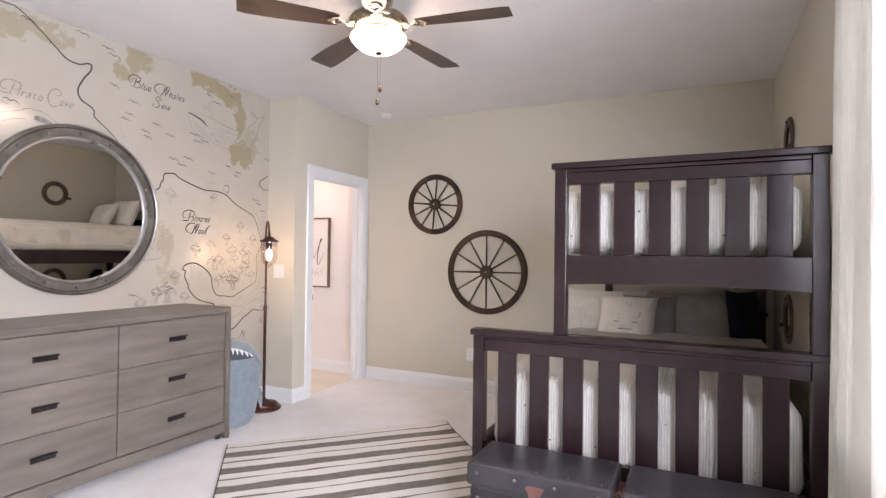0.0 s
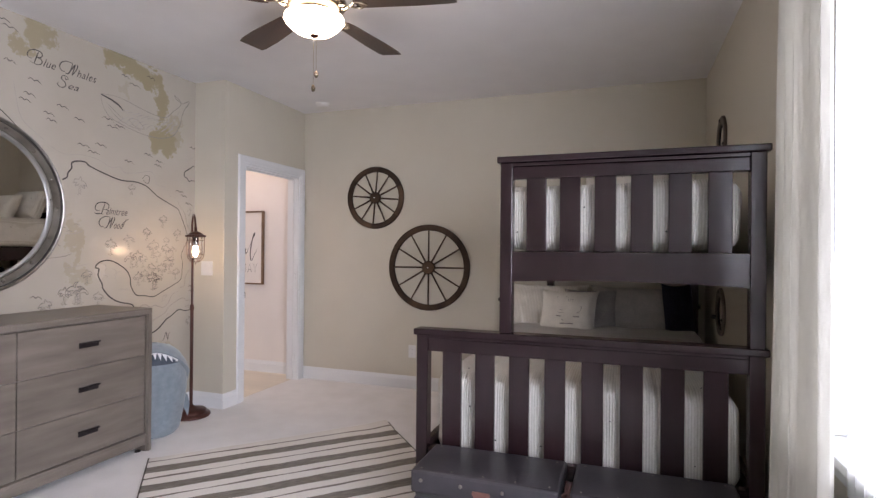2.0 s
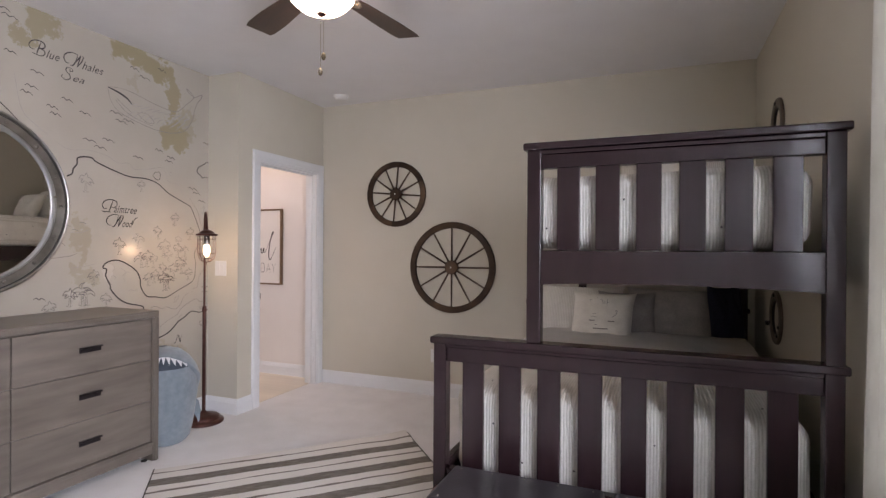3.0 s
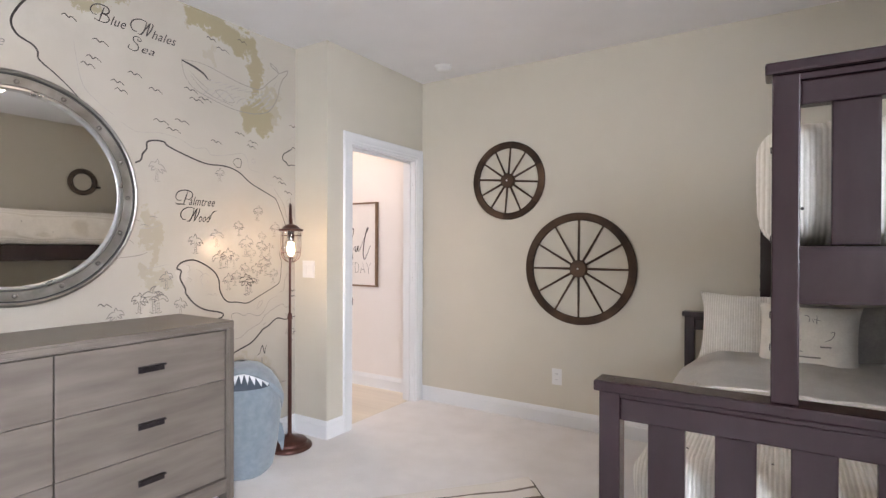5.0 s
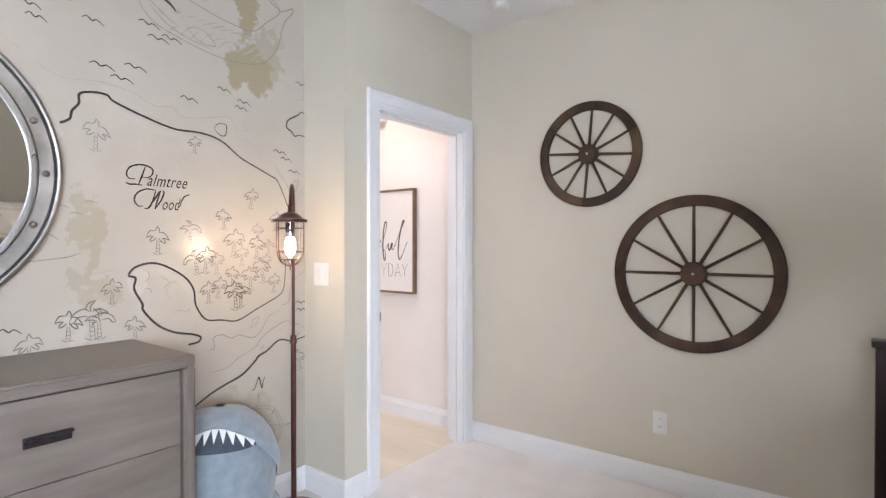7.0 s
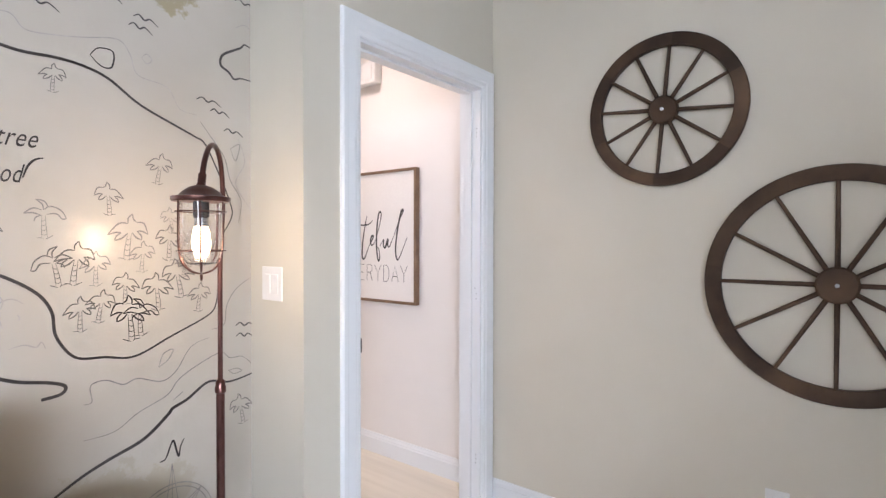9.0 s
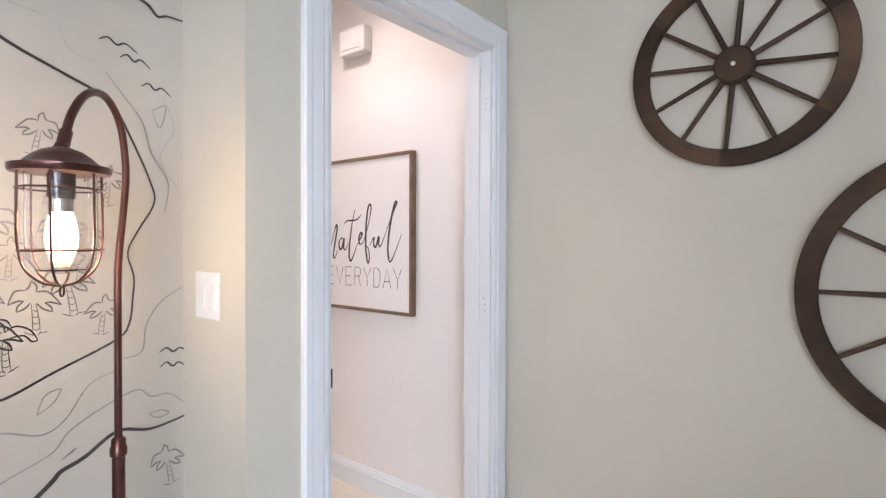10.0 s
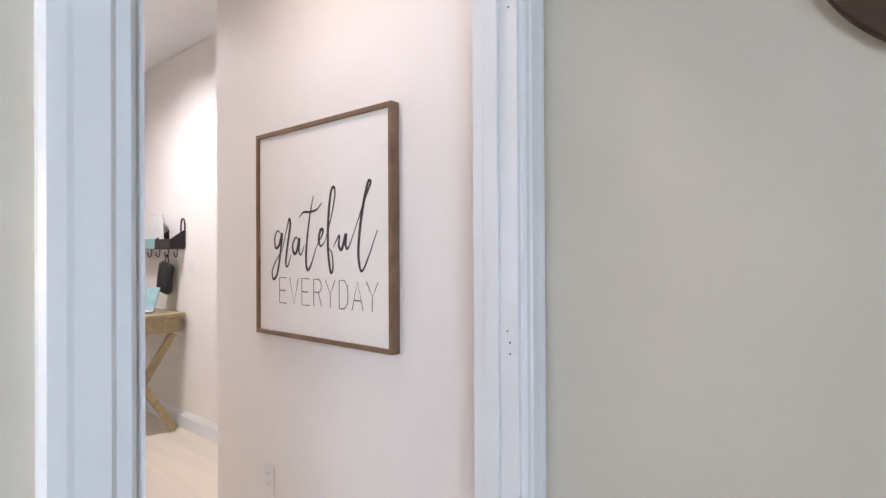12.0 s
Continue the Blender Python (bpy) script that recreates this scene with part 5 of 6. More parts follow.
# ---- desk and organiser in the niche ----
def desk():
    t = thing("writing_desk", (-7.04, 4.82, 0), "olive-toned oak desk with crossed legs", "desk")
    part("desktop", boxed(-0.60, 0.60, -0.25, 0.26, 0.805, 0.83, 0.004), OAKDESK, t)
    part("drawer_box", boxed(-0.57, 0.57, -0.24, 0.25, 0.695, 0.804, 0.004), OAKDESK, t)
    for x in (-0.53, 0.53):
        for s in (-1, 1):
            m = pose(x + 0.012 * s, 0, 0.348, s * 32)
            part("crossed_leg", boxed(-0.011, 0.011, -0.026, 0.026, -0.395, 0.395, 0.003, m), OAKDESK, t)
    part("stretcher", boxed(-0.52, 0.52, -0.018, 0.018, 0.33, 0.365, 0.003), OAKDESK, t)
    return t


desk()
bk = thing("tablet", (-6.36, 4.72, 0.76), "open pale teal tablet on a white stand on the desk", "tablet")
bk.matrix_world = pose(-6.66, 4.82, 0.840, -30, 0, 40)
part("screen", boxed(-0.14, 0.14, -0.005, 0.005, 0.0, 0.19, 0.004), TEAL, bk, "pale teal screen")
part("stand", boxed(-0.145, 0.145, -0.02, 0.02, -0.008, 0.004, 0.003), WHITEPAPER, bk)


def organiser():
    t = thing("wall_organiser", (-6.845, NICHE, 1.29), "black wire wall organiser with hooks and papers", "wall organiser")
    bm = bmesh.new()
    for x in (-0.36, 0.0, 0.36):
        line = smoothline([(x - 0.06, -0.005, 0.0), (x - 0.06, -0.005, 0.15), (x - 0.045, -0.005, 0.20), (x - 0.015, -0.005, 0.20), (x, -0.005, 0.15), (x, -0.005, 0.0)], 5)
        tube(bm, line, 0.006, 6)
    part("wire_frame", bm, BLACKIRON, t, "", True)
    part("shelf", boxed(-0.42, 0.36, -0.10, -0.001, -0.012, 0.0, 0.002), BLACKIRON, t)
    for x in (0.10, 0.36):
        bm = bmesh.new()
        vs = [bm.verts.new(c) for c in ((x, -0.002, 0.0), (x, -0.10, 0.0), (x, -0.10, 0.06), (x, -0.002, 0.13))]
        f = bm.faces.new(vs)
        r = bmesh.ops.extrude_face_region(bm, geom=[f])
        bmesh.ops.translate(bm, vec=(-0.006, 0, 0), verts=[v for v in r["geom"] if isinstance(v, bmesh.types.BMVert)])
        part("bin_side", bm, BLACKIRON, t)
    part("bin_front", boxed(0.10, 0.36, -0.105, -0.099, 0.0, 0.06, 0.002), BLACKIRON, t)
    part("tray_front", boxed(-0.42, 0.09, -0.106, -0.099, -0.012, 0.065, 0.002), TEAL, t, "pale teal tray front")
    for k in range(5):
        x = -0.32 + 0.15 * k
        line = smoothline([(x, -0.02, -0.01), (x, -0.022, -0.045), (x + 0.02, -0.04, -0.07), (x + 0.04, -0.06, -0.06), (x + 0.045, -0.065, -0.035)], 5)
        part("hook", tube(bmesh.new(), line, 0.004, 6), BLACKIRON, t, "", True)
    return t


organiser()
for k, (x, z, w, h, tilt) in enumerate(((-6.90, 1.29, 0.17, 0.27, 6), (-6.81, 1.29, 0.17, 0.25, 10), (-6.75, 1.29, 0.15, 0.22, 14))):
    pp = thing("magazine", (x, NICHE - 0.03 - 0.02 * k, z), "pale printed magazine standing in the wall organiser", "magazine")
    pp.matrix_world = pose(x, NICHE - 0.025 - 0.022 * k, z + 0.001, 4, tilt * 0.4, 0)
    part("cover", boxed(-w / 2, w / 2, -0.003, 0.003, 0, h, 0.001), WHITEPAPER, pp)
POUCH = surf("black_nylon", (0.012, 0.012, 0.013), (0.022, 0.022, 0.024), 60, 0.6, 0.3, 200)
pc = thing("hanging_pouch", (-6.655, NICHE - 0.05, 1.10), "small black pouch hanging from a hook", "pouch")
pc.matrix_world = pose(-6.655, NICHE - 0.05, 1.10, 0, 12, 0)
part("pouch", soft(bmesh.new(), -0.085, 0.085, -0.045, 0.015, -0.145, 0.085, 0.03, 8, 0.006, 8.0, 1.0), POUCH, pc, "", True)
part("loop", tube(bmesh.new(), smoothline([(-0.03, -0.015, 0.08), (-0.015, -0.015, 0.13), (0.01, -0.015, 0.135), (0.03, -0.015, 0.08)], 5), 0.004, 6), BLACKIRON, pc, "", True)


# ---- the drawn treasure map on the mural wall ----
ON_MURAL = Matrix(((0, 0, 1, W + 0.0022), (1, 0, 0, 0), (0, 1, 0, 0), (0, 0, 0, 1)))


def drawn(name, lines, w, mat=INK, label="", steps=7):
    bm = bmesh.new()
    for pts in lines:
        stroke(bm, pts, w, ON_MURAL, steps)
    return part(name, bm, mat, mural, label)


drawn("coastline", [[(1.20, 2.69), (1.33, 2.685), (1.405, 2.682), (1.515, 2.606), (1.60, 2.535), (1.667, 2.482), (1.74, 2.472), (1.785, 2.492), (1.812, 2.49), (1.81, 2.455), (1.765, 2.385), (1.735, 2.31), (1.755, 2.255), (1.815, 2.225), (1.835, 2.20), (1.84, 2.165), (1.90, 2.12), (1.96, 2.07), (2.012, 2.019)]], 0.010, INK, "drawn dark coastline")
drawn("coastline", [[(2.270, 1.748), (2.300, 1.768), (2.308, 1.80), (2.330, 1.832), (2.333, 1.868), (2.375, 1.884), (2.425, 1.884), (2.45, 1.864), (2.55, 1.83), (2.68, 1.798), (2.78, 1.80), (2.846, 1.794), (2.911, 1.772), (2.994, 1.715), (3.099, 1.67), (3.165, 1.643), (3.200, 1.622), (3.250, 1.523), (3.285, 1.44), (3.295, 1.384), (3.255, 1.31), (3.232, 1.256), (3.246, 1.195), (3.243, 1.143), (3.235, 1.08), (3.205, 1.042), (3.081, 0.987), (2.976, 0.942), (2.894, 0.953), (2.82, 0.965), (2.775, 1.03), (2.765, 1.10), (2.73, 1.155), (2.655, 1.205), (2.59, 1.225), (2.525, 1.21), (2.500, 1.178), (2.525, 1.165), (2.520, 1.12), (2.55, 1.06), (2.555, 1.03), (2.61, 0.965), (2.68, 0.925), (2.76, 0.905), (2.795, 0.888), (2.785, 0.868), (2.74, 0.862)]], lambda u: 0.0092 - 0.0052 * math.exp(-((u - 0.45) / 0.17) ** 2), INK, "drawn island shore")
drawn("coastline", [[(2.62, 0.46), (2.72, 0.55), (2.82, 0.612), (2.899, 0.645), (2.999, 0.679), (3.070, 0.734), (3.089, 0.754), (3.137, 0.773), (3.208, 0.815), (3.285, 0.80), (3.374, 0.813)]], 0.011, INK, "thick drawn southern shore")
drawn("coastline", [[(3.369, 1.995), (3.345, 2.000), (3.330, 1.984), (3.306, 1.970), (3.262, 1.940), (3.256, 1.905), (3.285, 1.888), (3.305, 1.868), (3.33, 1.876), (3.369, 1.876)]], 0.0085, INK, "drawn bay at the map edge")
drawn("islet", [[(2.862, 1.831), (2.883, 1.856), (2.921, 1.855), (2.919, 1.812), (2.900, 1.803), (2.880, 1.812), (2.862, 1.831)]], 0.0045, INK)
drawn("whale", [[(2.526, 2.37), (2.603, 2.353), (2.663, 2.329), (2.695, 2.300)]], 0.013, INK, "drawn whale's dark mouth line")
drawn("whale", [[(2.526, 2.372), (2.60, 2.384), (2.676, 2.384), (2.76, 2.370), (2.831, 2.354), (2.943, 2.336), (3.062, 2.337), (3.14, 2.405), (3.215, 2.480), (3.163, 2.512), (3.150, 2.535), (3.20, 2.512), (3.225, 2.488), (3.295, 2.525), (3.285, 2.49), (3.255, 2.456), (3.228, 2.394), (3.204, 2.307), (3.139, 2.211), (3.03, 2.169), (2.94, 2.162), (2.857, 2.165), (2.725, 2.189), (2.602, 2.227), (2.545, 2.29), (2.526, 2.365)]], 0.0058, INKSOFT, "drawn whale outline")
drawn("whale", [[(2.738, 2.251), (2.79, 2.262), (2.831, 2.251), (2.871, 2.208), (2.82, 2.200), (2.78, 2.215), (2.738, 2.251)], [(2.695, 2.312), (2.708, 2.306), (2.700, 2.298), (2.692, 2.306)], [(2.58, 2.30), (2.65, 2.24), (2.74, 2.205), (2.86, 2.185)], [(2.57, 2.325), (2.64, 2.275), (2.70, 2.24)]], 0.0035, INKSOFT, "drawn whale fin and throat lines")
shade = []
for k in range(11):
    y0 = 2.66 + 0.045 * k
    shade.append([(y0, 2.205 - 0.012 * math.sin(k * 0.5)), (y0 + 0.03, 2.235), (y0 + 0.075, 2.262 + 0.01 * math.sin(k))])
    shade.append([(y0 + 0.01, 2.285 + 0.006 * math.cos(k)), (y0 + 0.05, 2.300), (y0 + 0.08, 2.312)])
drawn("whale", shade, 0.006, INKFAINT, "soft pencil shading on the whale")
drawn("whale", [[(3.00, 2.20), (3.06, 2.25), (3.14, 2.33), (3.20, 2.42)], [(2.95, 2.23), (3.03, 2.27), (3.10, 2.33)], [(3.05, 2.19), (3.12, 2.26), (3.17, 2.34)]], 0.005, INKFAINT)
rnd = random.Random(4)
for y, z in ((2.069, 2.239), (2.044, 2.199), (2.269, 2.214), (2.183, 2.149), (2.201, 2.110), (2.379, 2.157), (2.409, 1.992), (2.530, 2.017), (2.480, 1.958), (2.912, 2.015), (2.749, 1.937), (3.013, 1.978), (2.998, 1.948), (2.715, 2.548), (2.931, 2.603), (2.792, 2.507),
             (2.583, 2.210), (2.674, 2.176), (3.214, 1.768), (3.252, 1.737), (3.302, 1.677), (3.350, 2.144), (1.757, 2.672), (1.916, 2.635), (1.960, 2.600), (1.962, 2.404), (1.383, 2.147), (1.459, 2.637), (3.346, 0.992), (3.344, 0.954), (2.10, 2.33), (2.12, 1.00), (2.62, 2.16)):
    s = rnd.uniform(0.032, 0.046)
    drawn("wave_mark", [[(y - s, z + 0.002), (y - s * 0.55, z + 0.012), (y - s * 0.1, z - 0.001), (y + s * 0.35, z + 0.007), (y + s, z - 0.010)]], 0.0052, INK, steps=4)
F = [[(2.839, 0.825), (2.86, 0.829), (2.857, 0.876), (2.897, 0.884), (2.943, 0.862), (2.984, 0.872), (3.053, 0.849), (3.099, 0.873), (3.148, 0.944), (3.209, 0.966)],
     [(2.838, 0.721), (2.919, 0.726), (2.983, 0.765), (3.071, 0.801), (3.108, 0.844), (3.178, 0.883), (3.252, 0.908), (3.286, 0.884), (3.332, 0.881), (3.368, 0.85)],
     [(3.183, 1.696), (3.214, 1.658), (3.267, 1.588), (3.289, 1.511), (3.33, 1.44), (3.32, 1.36)], [(3.368, 1.164), (3.31, 1.126), (3.275, 1.071), (3.264, 1.004), (3.22, 0.993)]]
drawn("pencil_contour", F, 0.0038, INKSOFT, "soft pencilled contour lines")
drawn("pencil_contour", [[(2.20, 1.95), (2.28, 1.915), (2.40, 1.93), (2.52, 1.915), (2.60, 1.88), (2.678, 1.889), (2.713, 1.856), (2.787, 1.863), (2.847, 1.876), (2.933, 1.896), (2.967, 1.862), (2.99, 1.804), (3.076, 1.786), (3.115, 1.726), (3.17, 1.716)],
                         [(2.28, 1.40), (2.36, 1.405), (2.42, 1.43)], [(2.30, 1.18), (2.38, 1.19), (2.46, 1.205)], [(2.62, 1.17), (2.66, 1.14), (2.64, 1.09)], [(3.36, 1.42), (3.31, 1.50), (3.345, 1.58), (3.32, 1.66)],
                         [(3.31, 2.05), (3.345, 2.07), (3.368, 2.06)], [(1.98, 2.30), (2.02, 2.10), (2.10, 2.02), (2.16, 1.98)], [(3.0, 1.86), (3.015, 1.875), (3.03, 1.86), (3.015, 1.845), (3.0, 1.86)]], 0.0034, INKFAINT, "faint pencilled contour lines")
drawn("pencil_contour", [[(3.045, 0.895), (3.075, 0.915), (3.09, 0.945), (3.06, 0.935), (3.045, 0.895)], [(3.09, 0.78), (3.12, 0.80), (3.105, 0.79), (3.09, 0.78)], [(3.28, 0.84), (3.31, 0.842), (3.33, 0.83), (3.30, 0.825), (3.28, 0.84)], [(3.29, 1.62), (3.325, 1.64), (3.31, 1.58), (3.29, 1.62)]], 0.0035, INKSOFT)


def palm_mesh(name, mat, droop):
    bm = bmesh.new()
    flat = Matrix(((0, 0, 1, 0), (1, 0, 0, 0), (0, 1, 0, 0), (0, 0, 0, 1)))
    w = 0.034
    trunk_lines = [[(-0.05, 0.01), (-0.03, 0.25), (0.03, 0.58)], [(0.10, 0.0), (0.10, 0.25), (0.12, 0.58)], [(-0.20, 0.02), (-0.05, 0.01), (0.0, -0.03)], [(0.04, -0.03), (0.14, 0.0), (0.26, 0.05)]]
    if droop:
        leaves = [[(0.08, 0.72), (0.30, 0.80), (0.56, 0.68), (0.68, 0.46)], [(0.68, 0.46), (0.56, 0.46), (0.42, 0.60), (0.16, 0.60)], [(0.08, 0.72), (0.08, 0.86), (-0.08, 1.0)], [(-0.08, 1.0), (0.14, 0.94), (0.22, 0.80)],
                  [(0.04, 0.72), (-0.18, 0.78), (-0.44, 0.66)], [(-0.44, 0.66), (-0.20, 0.66), (0.02, 0.58)], [(0.0, 0.58), (-0.14, 0.54), (-0.20, 0.44)]]
    else:
        leaves = [[(0.02, 0.80), (-0.22, 0.78), (-0.48, 0.52)], [(-0.48, 0.52), (-0.28, 0.58), (-0.14, 0.58)], [(-0.14, 0.58), (-0.26, 0.50), (-0.30, 0.40)], [(-0.30, 0.40), (-0.12, 0.46), (0.02, 0.58)],
                  [(0.02, 0.80), (0.02, 0.92), (0.12, 1.02)], [(0.12, 1.02), (0.16, 0.90), (0.24, 0.84)], [(0.24, 0.84), (0.44, 0.82), (0.56, 0.58)], [(0.56, 0.58), (0.40, 0.64), (0.26, 0.64)], [(0.26, 0.64), (0.38, 0.54), (0.40, 0.44)], [(0.40, 0.44), (0.24, 0.50), (0.14, 0.60)]]
    for l in trunk_lines:
        stroke(bm, l, w * 0.6, flat, 3)
    for l in leaves:
        stroke(bm, l, w * 1.15, flat, 4)
    for k in range(4):
        stroke(bm, [(-0.04 + 0.015 * k, 0.10 + 0.12 * k), (0.03, 0.07 + 0.12 * k), (0.10, 0.10 + 0.12 * k)], w * 0.5, flat, 2)
    return mesh_of(name, bm, mat)


PALMINK = surf("mural_palm_ink", (0.10, 0.09, 0.082), (0.17, 0.155, 0.14), 60, 0.4, 0.0, 60)
PALMS = {(d, m): palm_mesh("palm_drawing", m, d) for d in (False, True) for m in (PALMINK, INKSOFT, INK)}
for k, (y, z, s, d, m, e) in enumerate((
        (3.042, 1.476, 0.097, 0, PALMINK, 1), (2.911, 1.373, 0.094, 0, PALMINK, -1), (2.749, 1.303, 0.106, 1, INKSOFT, 1), (2.951, 1.241, 0.135, 0, INKSOFT, 1), (3.091, 1.322, 0.081, 0, INKSOFT, -1), (3.080, 1.234, 0.110, 0, PALMINK, -1),
        (2.995, 1.201, 0.093, 0, INKSOFT, 1), (2.784, 1.170, 0.110, 1, PALMINK, -1), (2.813, 1.173, 0.120, 0, PALMINK, 1), (2.870, 1.166, 0.098, 0, INKSOFT, 1), (2.950, 1.105, 0.094, 0, PALMINK, -1), (3.048, 1.078, 0.117, 0, PALMINK, -1),
        (3.120, 1.114, 0.125, 0, PALMINK, -1), (3.170, 1.061, 0.095, 0, PALMINK, 1), (2.830, 1.037, 0.099, 0, PALMINK, 1), (2.875, 1.058, 0.095, 0, PALMINK, 1), (2.970, 0.993, 0.136, 0, INK, -1), (2.991, 1.004, 0.116, 1, INK, 1),
        (2.615, 1.262, 0.114, 0, PALMINK, -1), (2.437, 1.069, 0.097, 0, PALMINK, 1), (2.292, 0.943, 0.111, 0, INK, -1), (2.374, 0.940, 0.147, 1, PALMINK, -1), (2.393, 0.937, 0.120, 1, PALMINK, 1), (2.524, 0.911, 0.099, 0, PALMINK, -1),
        (2.171, 0.880, 0.105, 0, PALMINK, 1), (2.386, 1.662, 0.119, 0, INKSOFT, -1), (2.769, 1.704, 0.078, 0, PALMINK, 1), (3.338, 0.641, 0.108, 0, PALMINK, -1), (3.182, 1.372, 0.097, 0, PALMINK, 1), (3.144, 1.255, 0.072, 1, PALMINK, 1), (3.122, 1.179, 0.075, 0, PALMINK, 1))):
    ob = new("palm_drawing", PALMS[bool(d), m])
    ob.parent = mural
    ob.matrix_local = Matrix.Translation((W + 0.0021 + 0.0002 * (k % 5), y, z)) @ pose(0, 0, 0, 3 * ((k * 7) % 5 - 2)) @ Matrix.Diagonal((1, 0.80 * s * e, s, 1))

drawn("cove_sketch", [[(2.555, 1.195), (2.572, 1.19), (2.578, 1.165), (2.560, 1.148)], [(2.556, 1.116), (2.570, 1.122), (2.588, 1.110), (2.580, 1.098)], [(2.637, 1.113), (2.655, 1.135), (2.680, 1.142), (2.703, 1.128)], [(2.648, 1.10), (2.655, 1.08), (2.660, 1.067)], [(2.690, 1.10), (2.695, 1.09), (2.690, 1.085)], [(2.671, 1.011), (2.690, 1.016), (2.707, 1.017), (2.730, 1.008), (2.742, 1.02), (2.751, 1.0)]], 0.0036, INKFAINT, "faint pencilled sketch in the cove")
drawn("pencil_contour", [[(2.16, 1.240), (2.26, 1.251), (2.30, 1.258), (2.335, 1.272)]], 0.004, INKSOFT)
drawn("wave_mark", [[(2.255, 1.446), (2.275, 1.446), (2.297, 1.437)], [(2.296, 1.415), (2.315, 1.422), (2.340, 1.414)], [(2.347, 1.464), (2.365, 1.468), (2.392, 1.459)], [(2.225, 1.342), (2.245, 1.334), (2.262, 1.318)]], 0.0036, INKSOFT)

# compass rose
c, rr = Vector((3.085, 0.372)), 0.165
lines = []
for k in range(8):
    a = math.pi / 2 + k * math.pi / 4
    r = rr * (1.22 if k % 2 == 0 else 0.82)
    d, s = Vector((math.cos(a), math.sin(a))), Vector((-math.sin(a), math.cos(a)))
    for e in (-1, 1):
        lines.append([tuple(c + d * r), tuple(c + s * e * 0.026 + d * 0.028)])
    lines.append([tuple(c), tuple(c + d * r)])
drawn("compass_rose", lines, 0.0046, INKSOFT, "pencilled compass rose", 1)
drawn("compass_rose", [[tuple(c + q * Vector((math.cos(2 * math.pi * i / 40), math.sin(2 * math.pi * i / 40)))) for i in range(41)] for q in (0.135, 0.122)], 0.004, INKSOFT, "pencilled compass circle", 1)
drawn("lettering", [[(3.047, 0.591), (3.065, 0.597), (3.083, 0.640), (3.091, 0.645), (3.100, 0.610), (3.107, 0.592), (3.112, 0.622), (3.124, 0.645)]], 0.0065, INK, "drawn compass letter N")

CAPS = {
    "P": [[(0.58, 0.02), (0.74, 0.45), (0.92, 0.96)], [(0.42, 0.30), (0.16, 0.28), (0.02, 0.50), (0.16, 0.84), (0.55, 1.02), (0.95, 1.02), (1.26, 0.86), (1.24, 0.58), (1.0, 0.40), (0.76, 0.42)], [(-0.02, 0.08), (0.16, 0.0), (0.42, 0.02), (0.74, 0.0)]],
    "B": [[(0.50, 0.02), (0.62, 0.45), (0.80, 0.98)], [(0.36, 0.34), (0.10, 0.36), (0.0, 0.60), (0.18, 0.90), (0.55, 1.06), (0.95, 1.02), (1.08, 0.80), (0.92, 0.58), (0.66, 0.54), (1.0, 0.46), (1.06, 0.20), (0.80, 0.0), (0.40, 0.02), (0.20, 0.08)]],
    "W": [[(0.42, 0.14), (0.16, 0.14), (0.0, 0.44), (0.16, 0.80), (0.60, 1.02), (1.04, 0.98)], [(1.04, 0.98), (0.92, 0.50), (0.70, 0.06), (0.46, 0.02)], [(0.62, 0.0), (0.98, 0.50), (1.22, 0.90), (1.32, 0.96)], [(1.28, 0.96), (1.12, 0.45), (1.0, 0.0)], [(1.0, 0.0), (1.30, 0.46), (1.46, 0.86), (1.40, 1.0)]],
    "S": [[(1.00, 0.86), (0.84, 1.10), (0.46, 1.06), (0.38, 0.74), (0.70, 0.48), (0.72, 0.14), (0.36, -0.06), (0.0, 0.10), (0.08, 0.34)], [(1.00, 0.86), (0.74, 0.82), (0.72, 0.98)]],
    "C": [[(0.62, 0.74), (0.84, 0.76), (0.92, 1.02), (0.62, 1.22), (0.22, 1.0), (0.0, 0.42), (0.16, -0.10), (0.52, -0.18), (0.72, 0.0)]],
}
ADVANCE = {"P": 0.96, "B": 1.10, "W": 1.33, "S": 0.86, "C": 0.76}


def words(text, y, z, size, width, mat=INK):
    """Italic lettering: flourished capital strokes and small letters in the built-in font."""
    pen = y
    for word in text.split():
        bm = bmesh.new()
        for l in CAPS[word[0]]:
            stroke(bm, [(pen + size * u, z + size * v) for u, v in l], size * 0.085, ON_MURAL, 8)
        part("lettering", bm, mat, mural, "drawn map lettering")
        pen += size * ADVANCE[word[0]]
        cu = bpy.data.curves.new("lettering", "FONT")
        cu.body, cu.size, cu.shear, cu.space_character = word[1:], size * 0.90, 0.42, 1.08
        ob = bpy.data.objects.new("lettering", cu)
        scene.collection.objects.link(ob)
        bpy.context.view_layer.update()
        me = bpy.data.meshes.new_from_object(ob.evaluated_get(bpy.context.evaluated_depsgraph_get()))
        bpy.data.objects.remove(ob)
        span = max(v.co.x for v in me.vertices)
        want = width[0]
        width = width[1:]
        me.transform(ON_MURAL @ Matrix.Translation((pen, z, 0)) @ Matrix.Diagonal((want / span, 1, 1, 1)))
        me.materials.clear()
        me.materials.append(mat)
        o = new("lettering", me)
        o.parent = mural
        tagged(o, "drawn map lettering")
        pen += want + size * 0.30


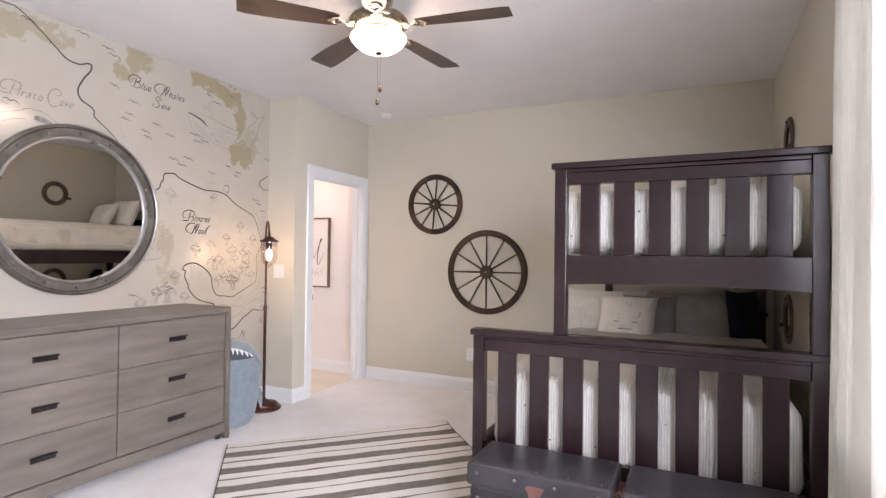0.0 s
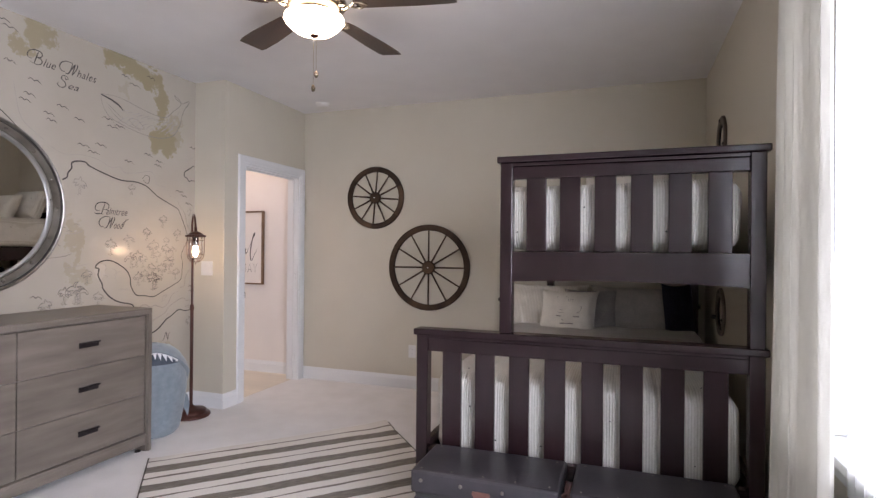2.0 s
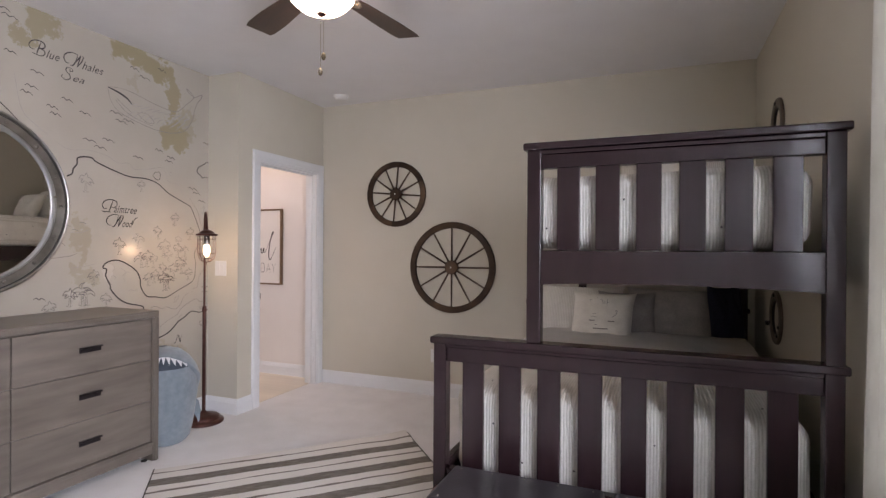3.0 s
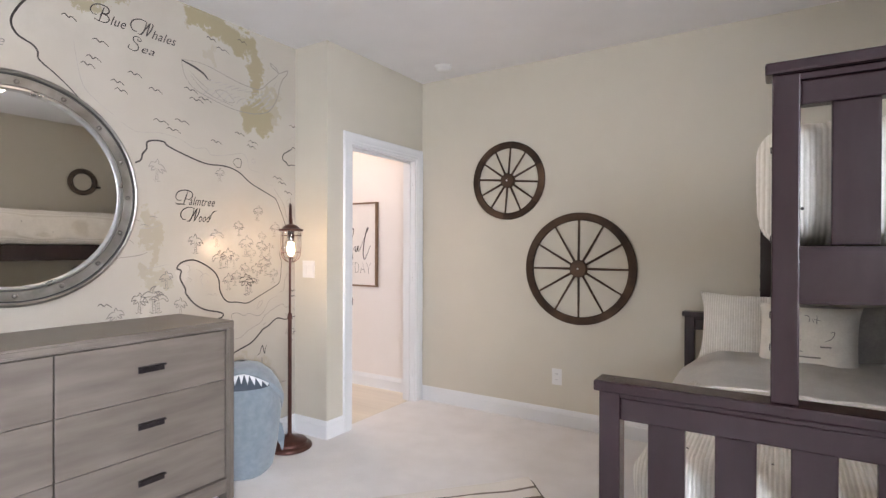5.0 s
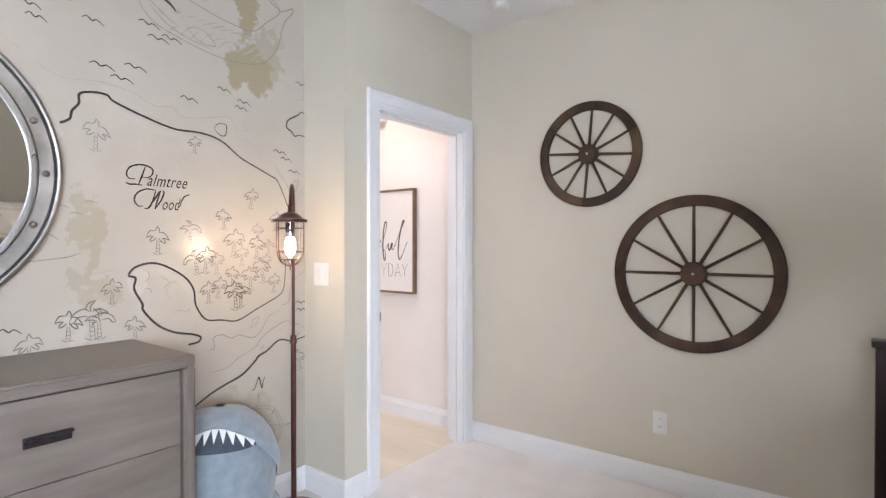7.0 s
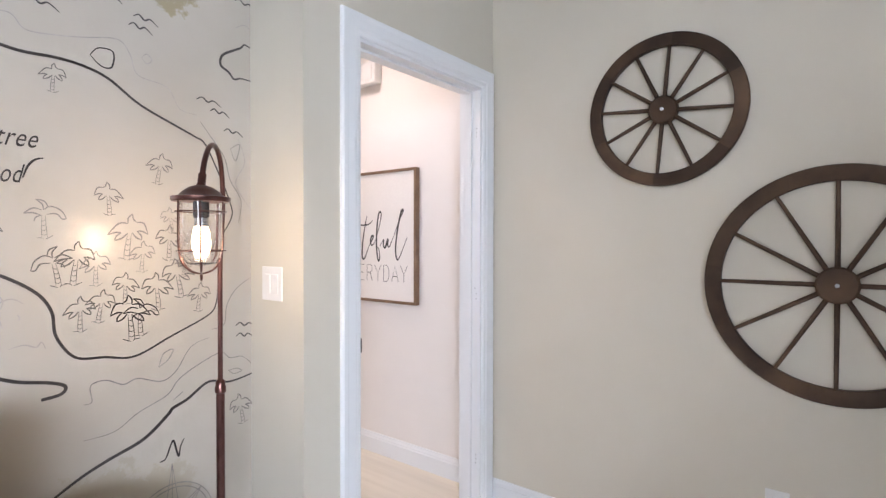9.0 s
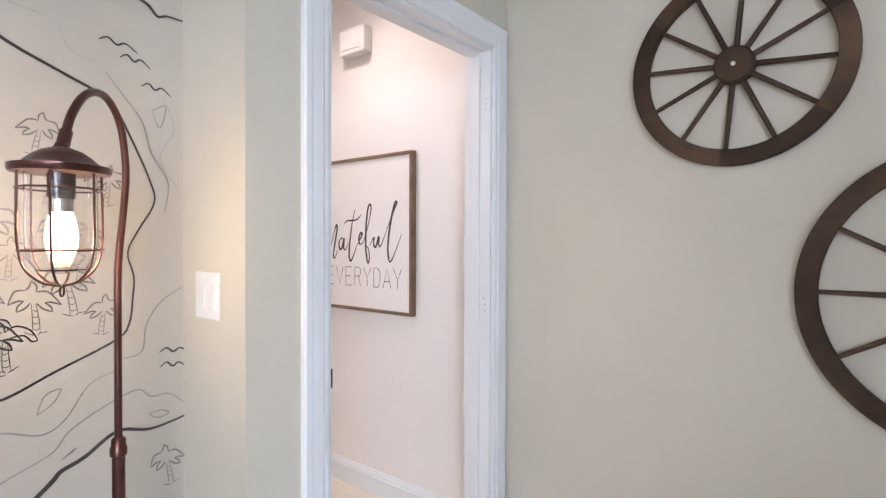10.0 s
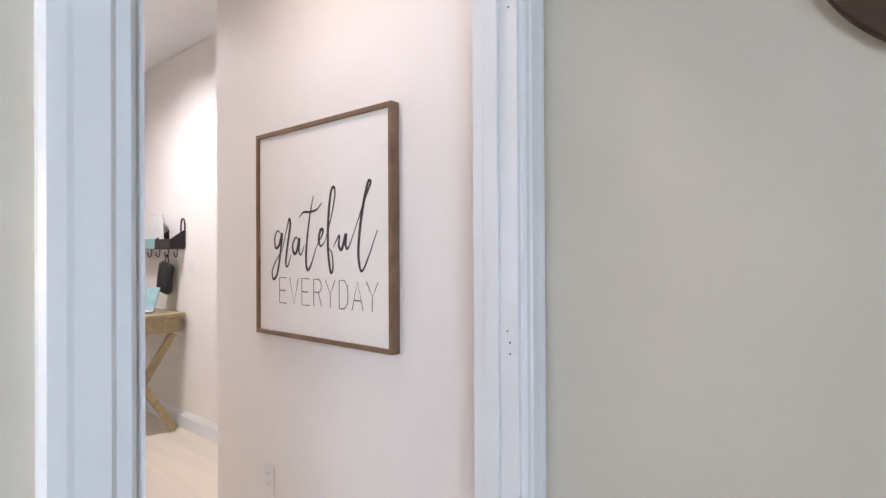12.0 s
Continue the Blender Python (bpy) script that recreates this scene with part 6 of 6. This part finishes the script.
words("Blue Whales", 2.055, 2.435, 0.080, (0.080, 0.141))
words("Sea", 2.235, 2.342, 0.068, (0.080,))
words("Palmtree", 2.492, 1.545, 0.080, (0.170,))
drawn("lettering", [[(2.704, 1.462), (2.716, 1.496), (2.732, 1.514), (2.750, 1.520)]], 0.006, INK, "drawn lettering flourishes")
words("Wood", 2.522, 1.449, 0.080, (0.081,))
words("Pirate Cave", 1.330, 2.185, 0.078, (0.140, 0.085), INKSOFT)
drawn("cave_sketch", [[(1.34, 2.075), (1.42, 2.10), (1.47, 2.125), (1.56, 2.115), (1.64, 2.06)], [(1.34, 2.02), (1.40, 2.05), (1.46, 2.06)], [(1.33, 2.135), (1.37, 2.125)]], 0.004, INKSOFT, "pencilled cave outline")
bm = bmesh.new()
bm.faces.new([bm.verts.new(ON_MURAL @ Vector((yy, zz, 0.0))) for yy, zz in ((1.498, 2.066), (1.500, 2.088), (1.520, 2.095), (1.560, 2.088), (1.595, 2.068), (1.600, 2.055), (1.55, 2.058))])
part("cave_sketch", bm, INKSOFT, mural, "dark cave mouth")

# ship sketch printed on the throw pillow
flat = Matrix(((1, 0, 0, 0), (0, 0, -1, -0.0715), (0, 1, 0, 0), (0, 0, 0, 1)))
bm = bmesh.new()
for l in ([(-0.10, 0.03), (-0.05, 0.01), (0.05, 0.01), (0.11, 0.04), (0.08, -0.01), (-0.07, -0.01), (-0.10, 0.03)], [(-0.03, 0.01), (-0.03, 0.13)], [(0.04, 0.01), (0.04, 0.12)], [(-0.08, 0.11), (-0.05, 0.07), (-0.07, 0.03), (0.0, 0.035), (0.01, 0.08), (0.0, 0.115), (-0.08, 0.11)], [(0.02, 0.10), (0.03, 0.07), (0.02, 0.035), (0.08, 0.04), (0.09, 0.08), (0.02, 0.10)]):
    stroke(bm, l, 0.0035, flat, 5)
for k, w2 in enumerate((0.10, 0.085, 0.06)):
    stroke(bm, [(-w2, -0.04 - 0.028 * k), (0, -0.042 - 0.028 * k), (w2, -0.04 - 0.028 * k)], 0.007, flat, 2, False)
part("ship_print", bm, INKSOFT, ship, "grey printed ship sketch with lines of small print")
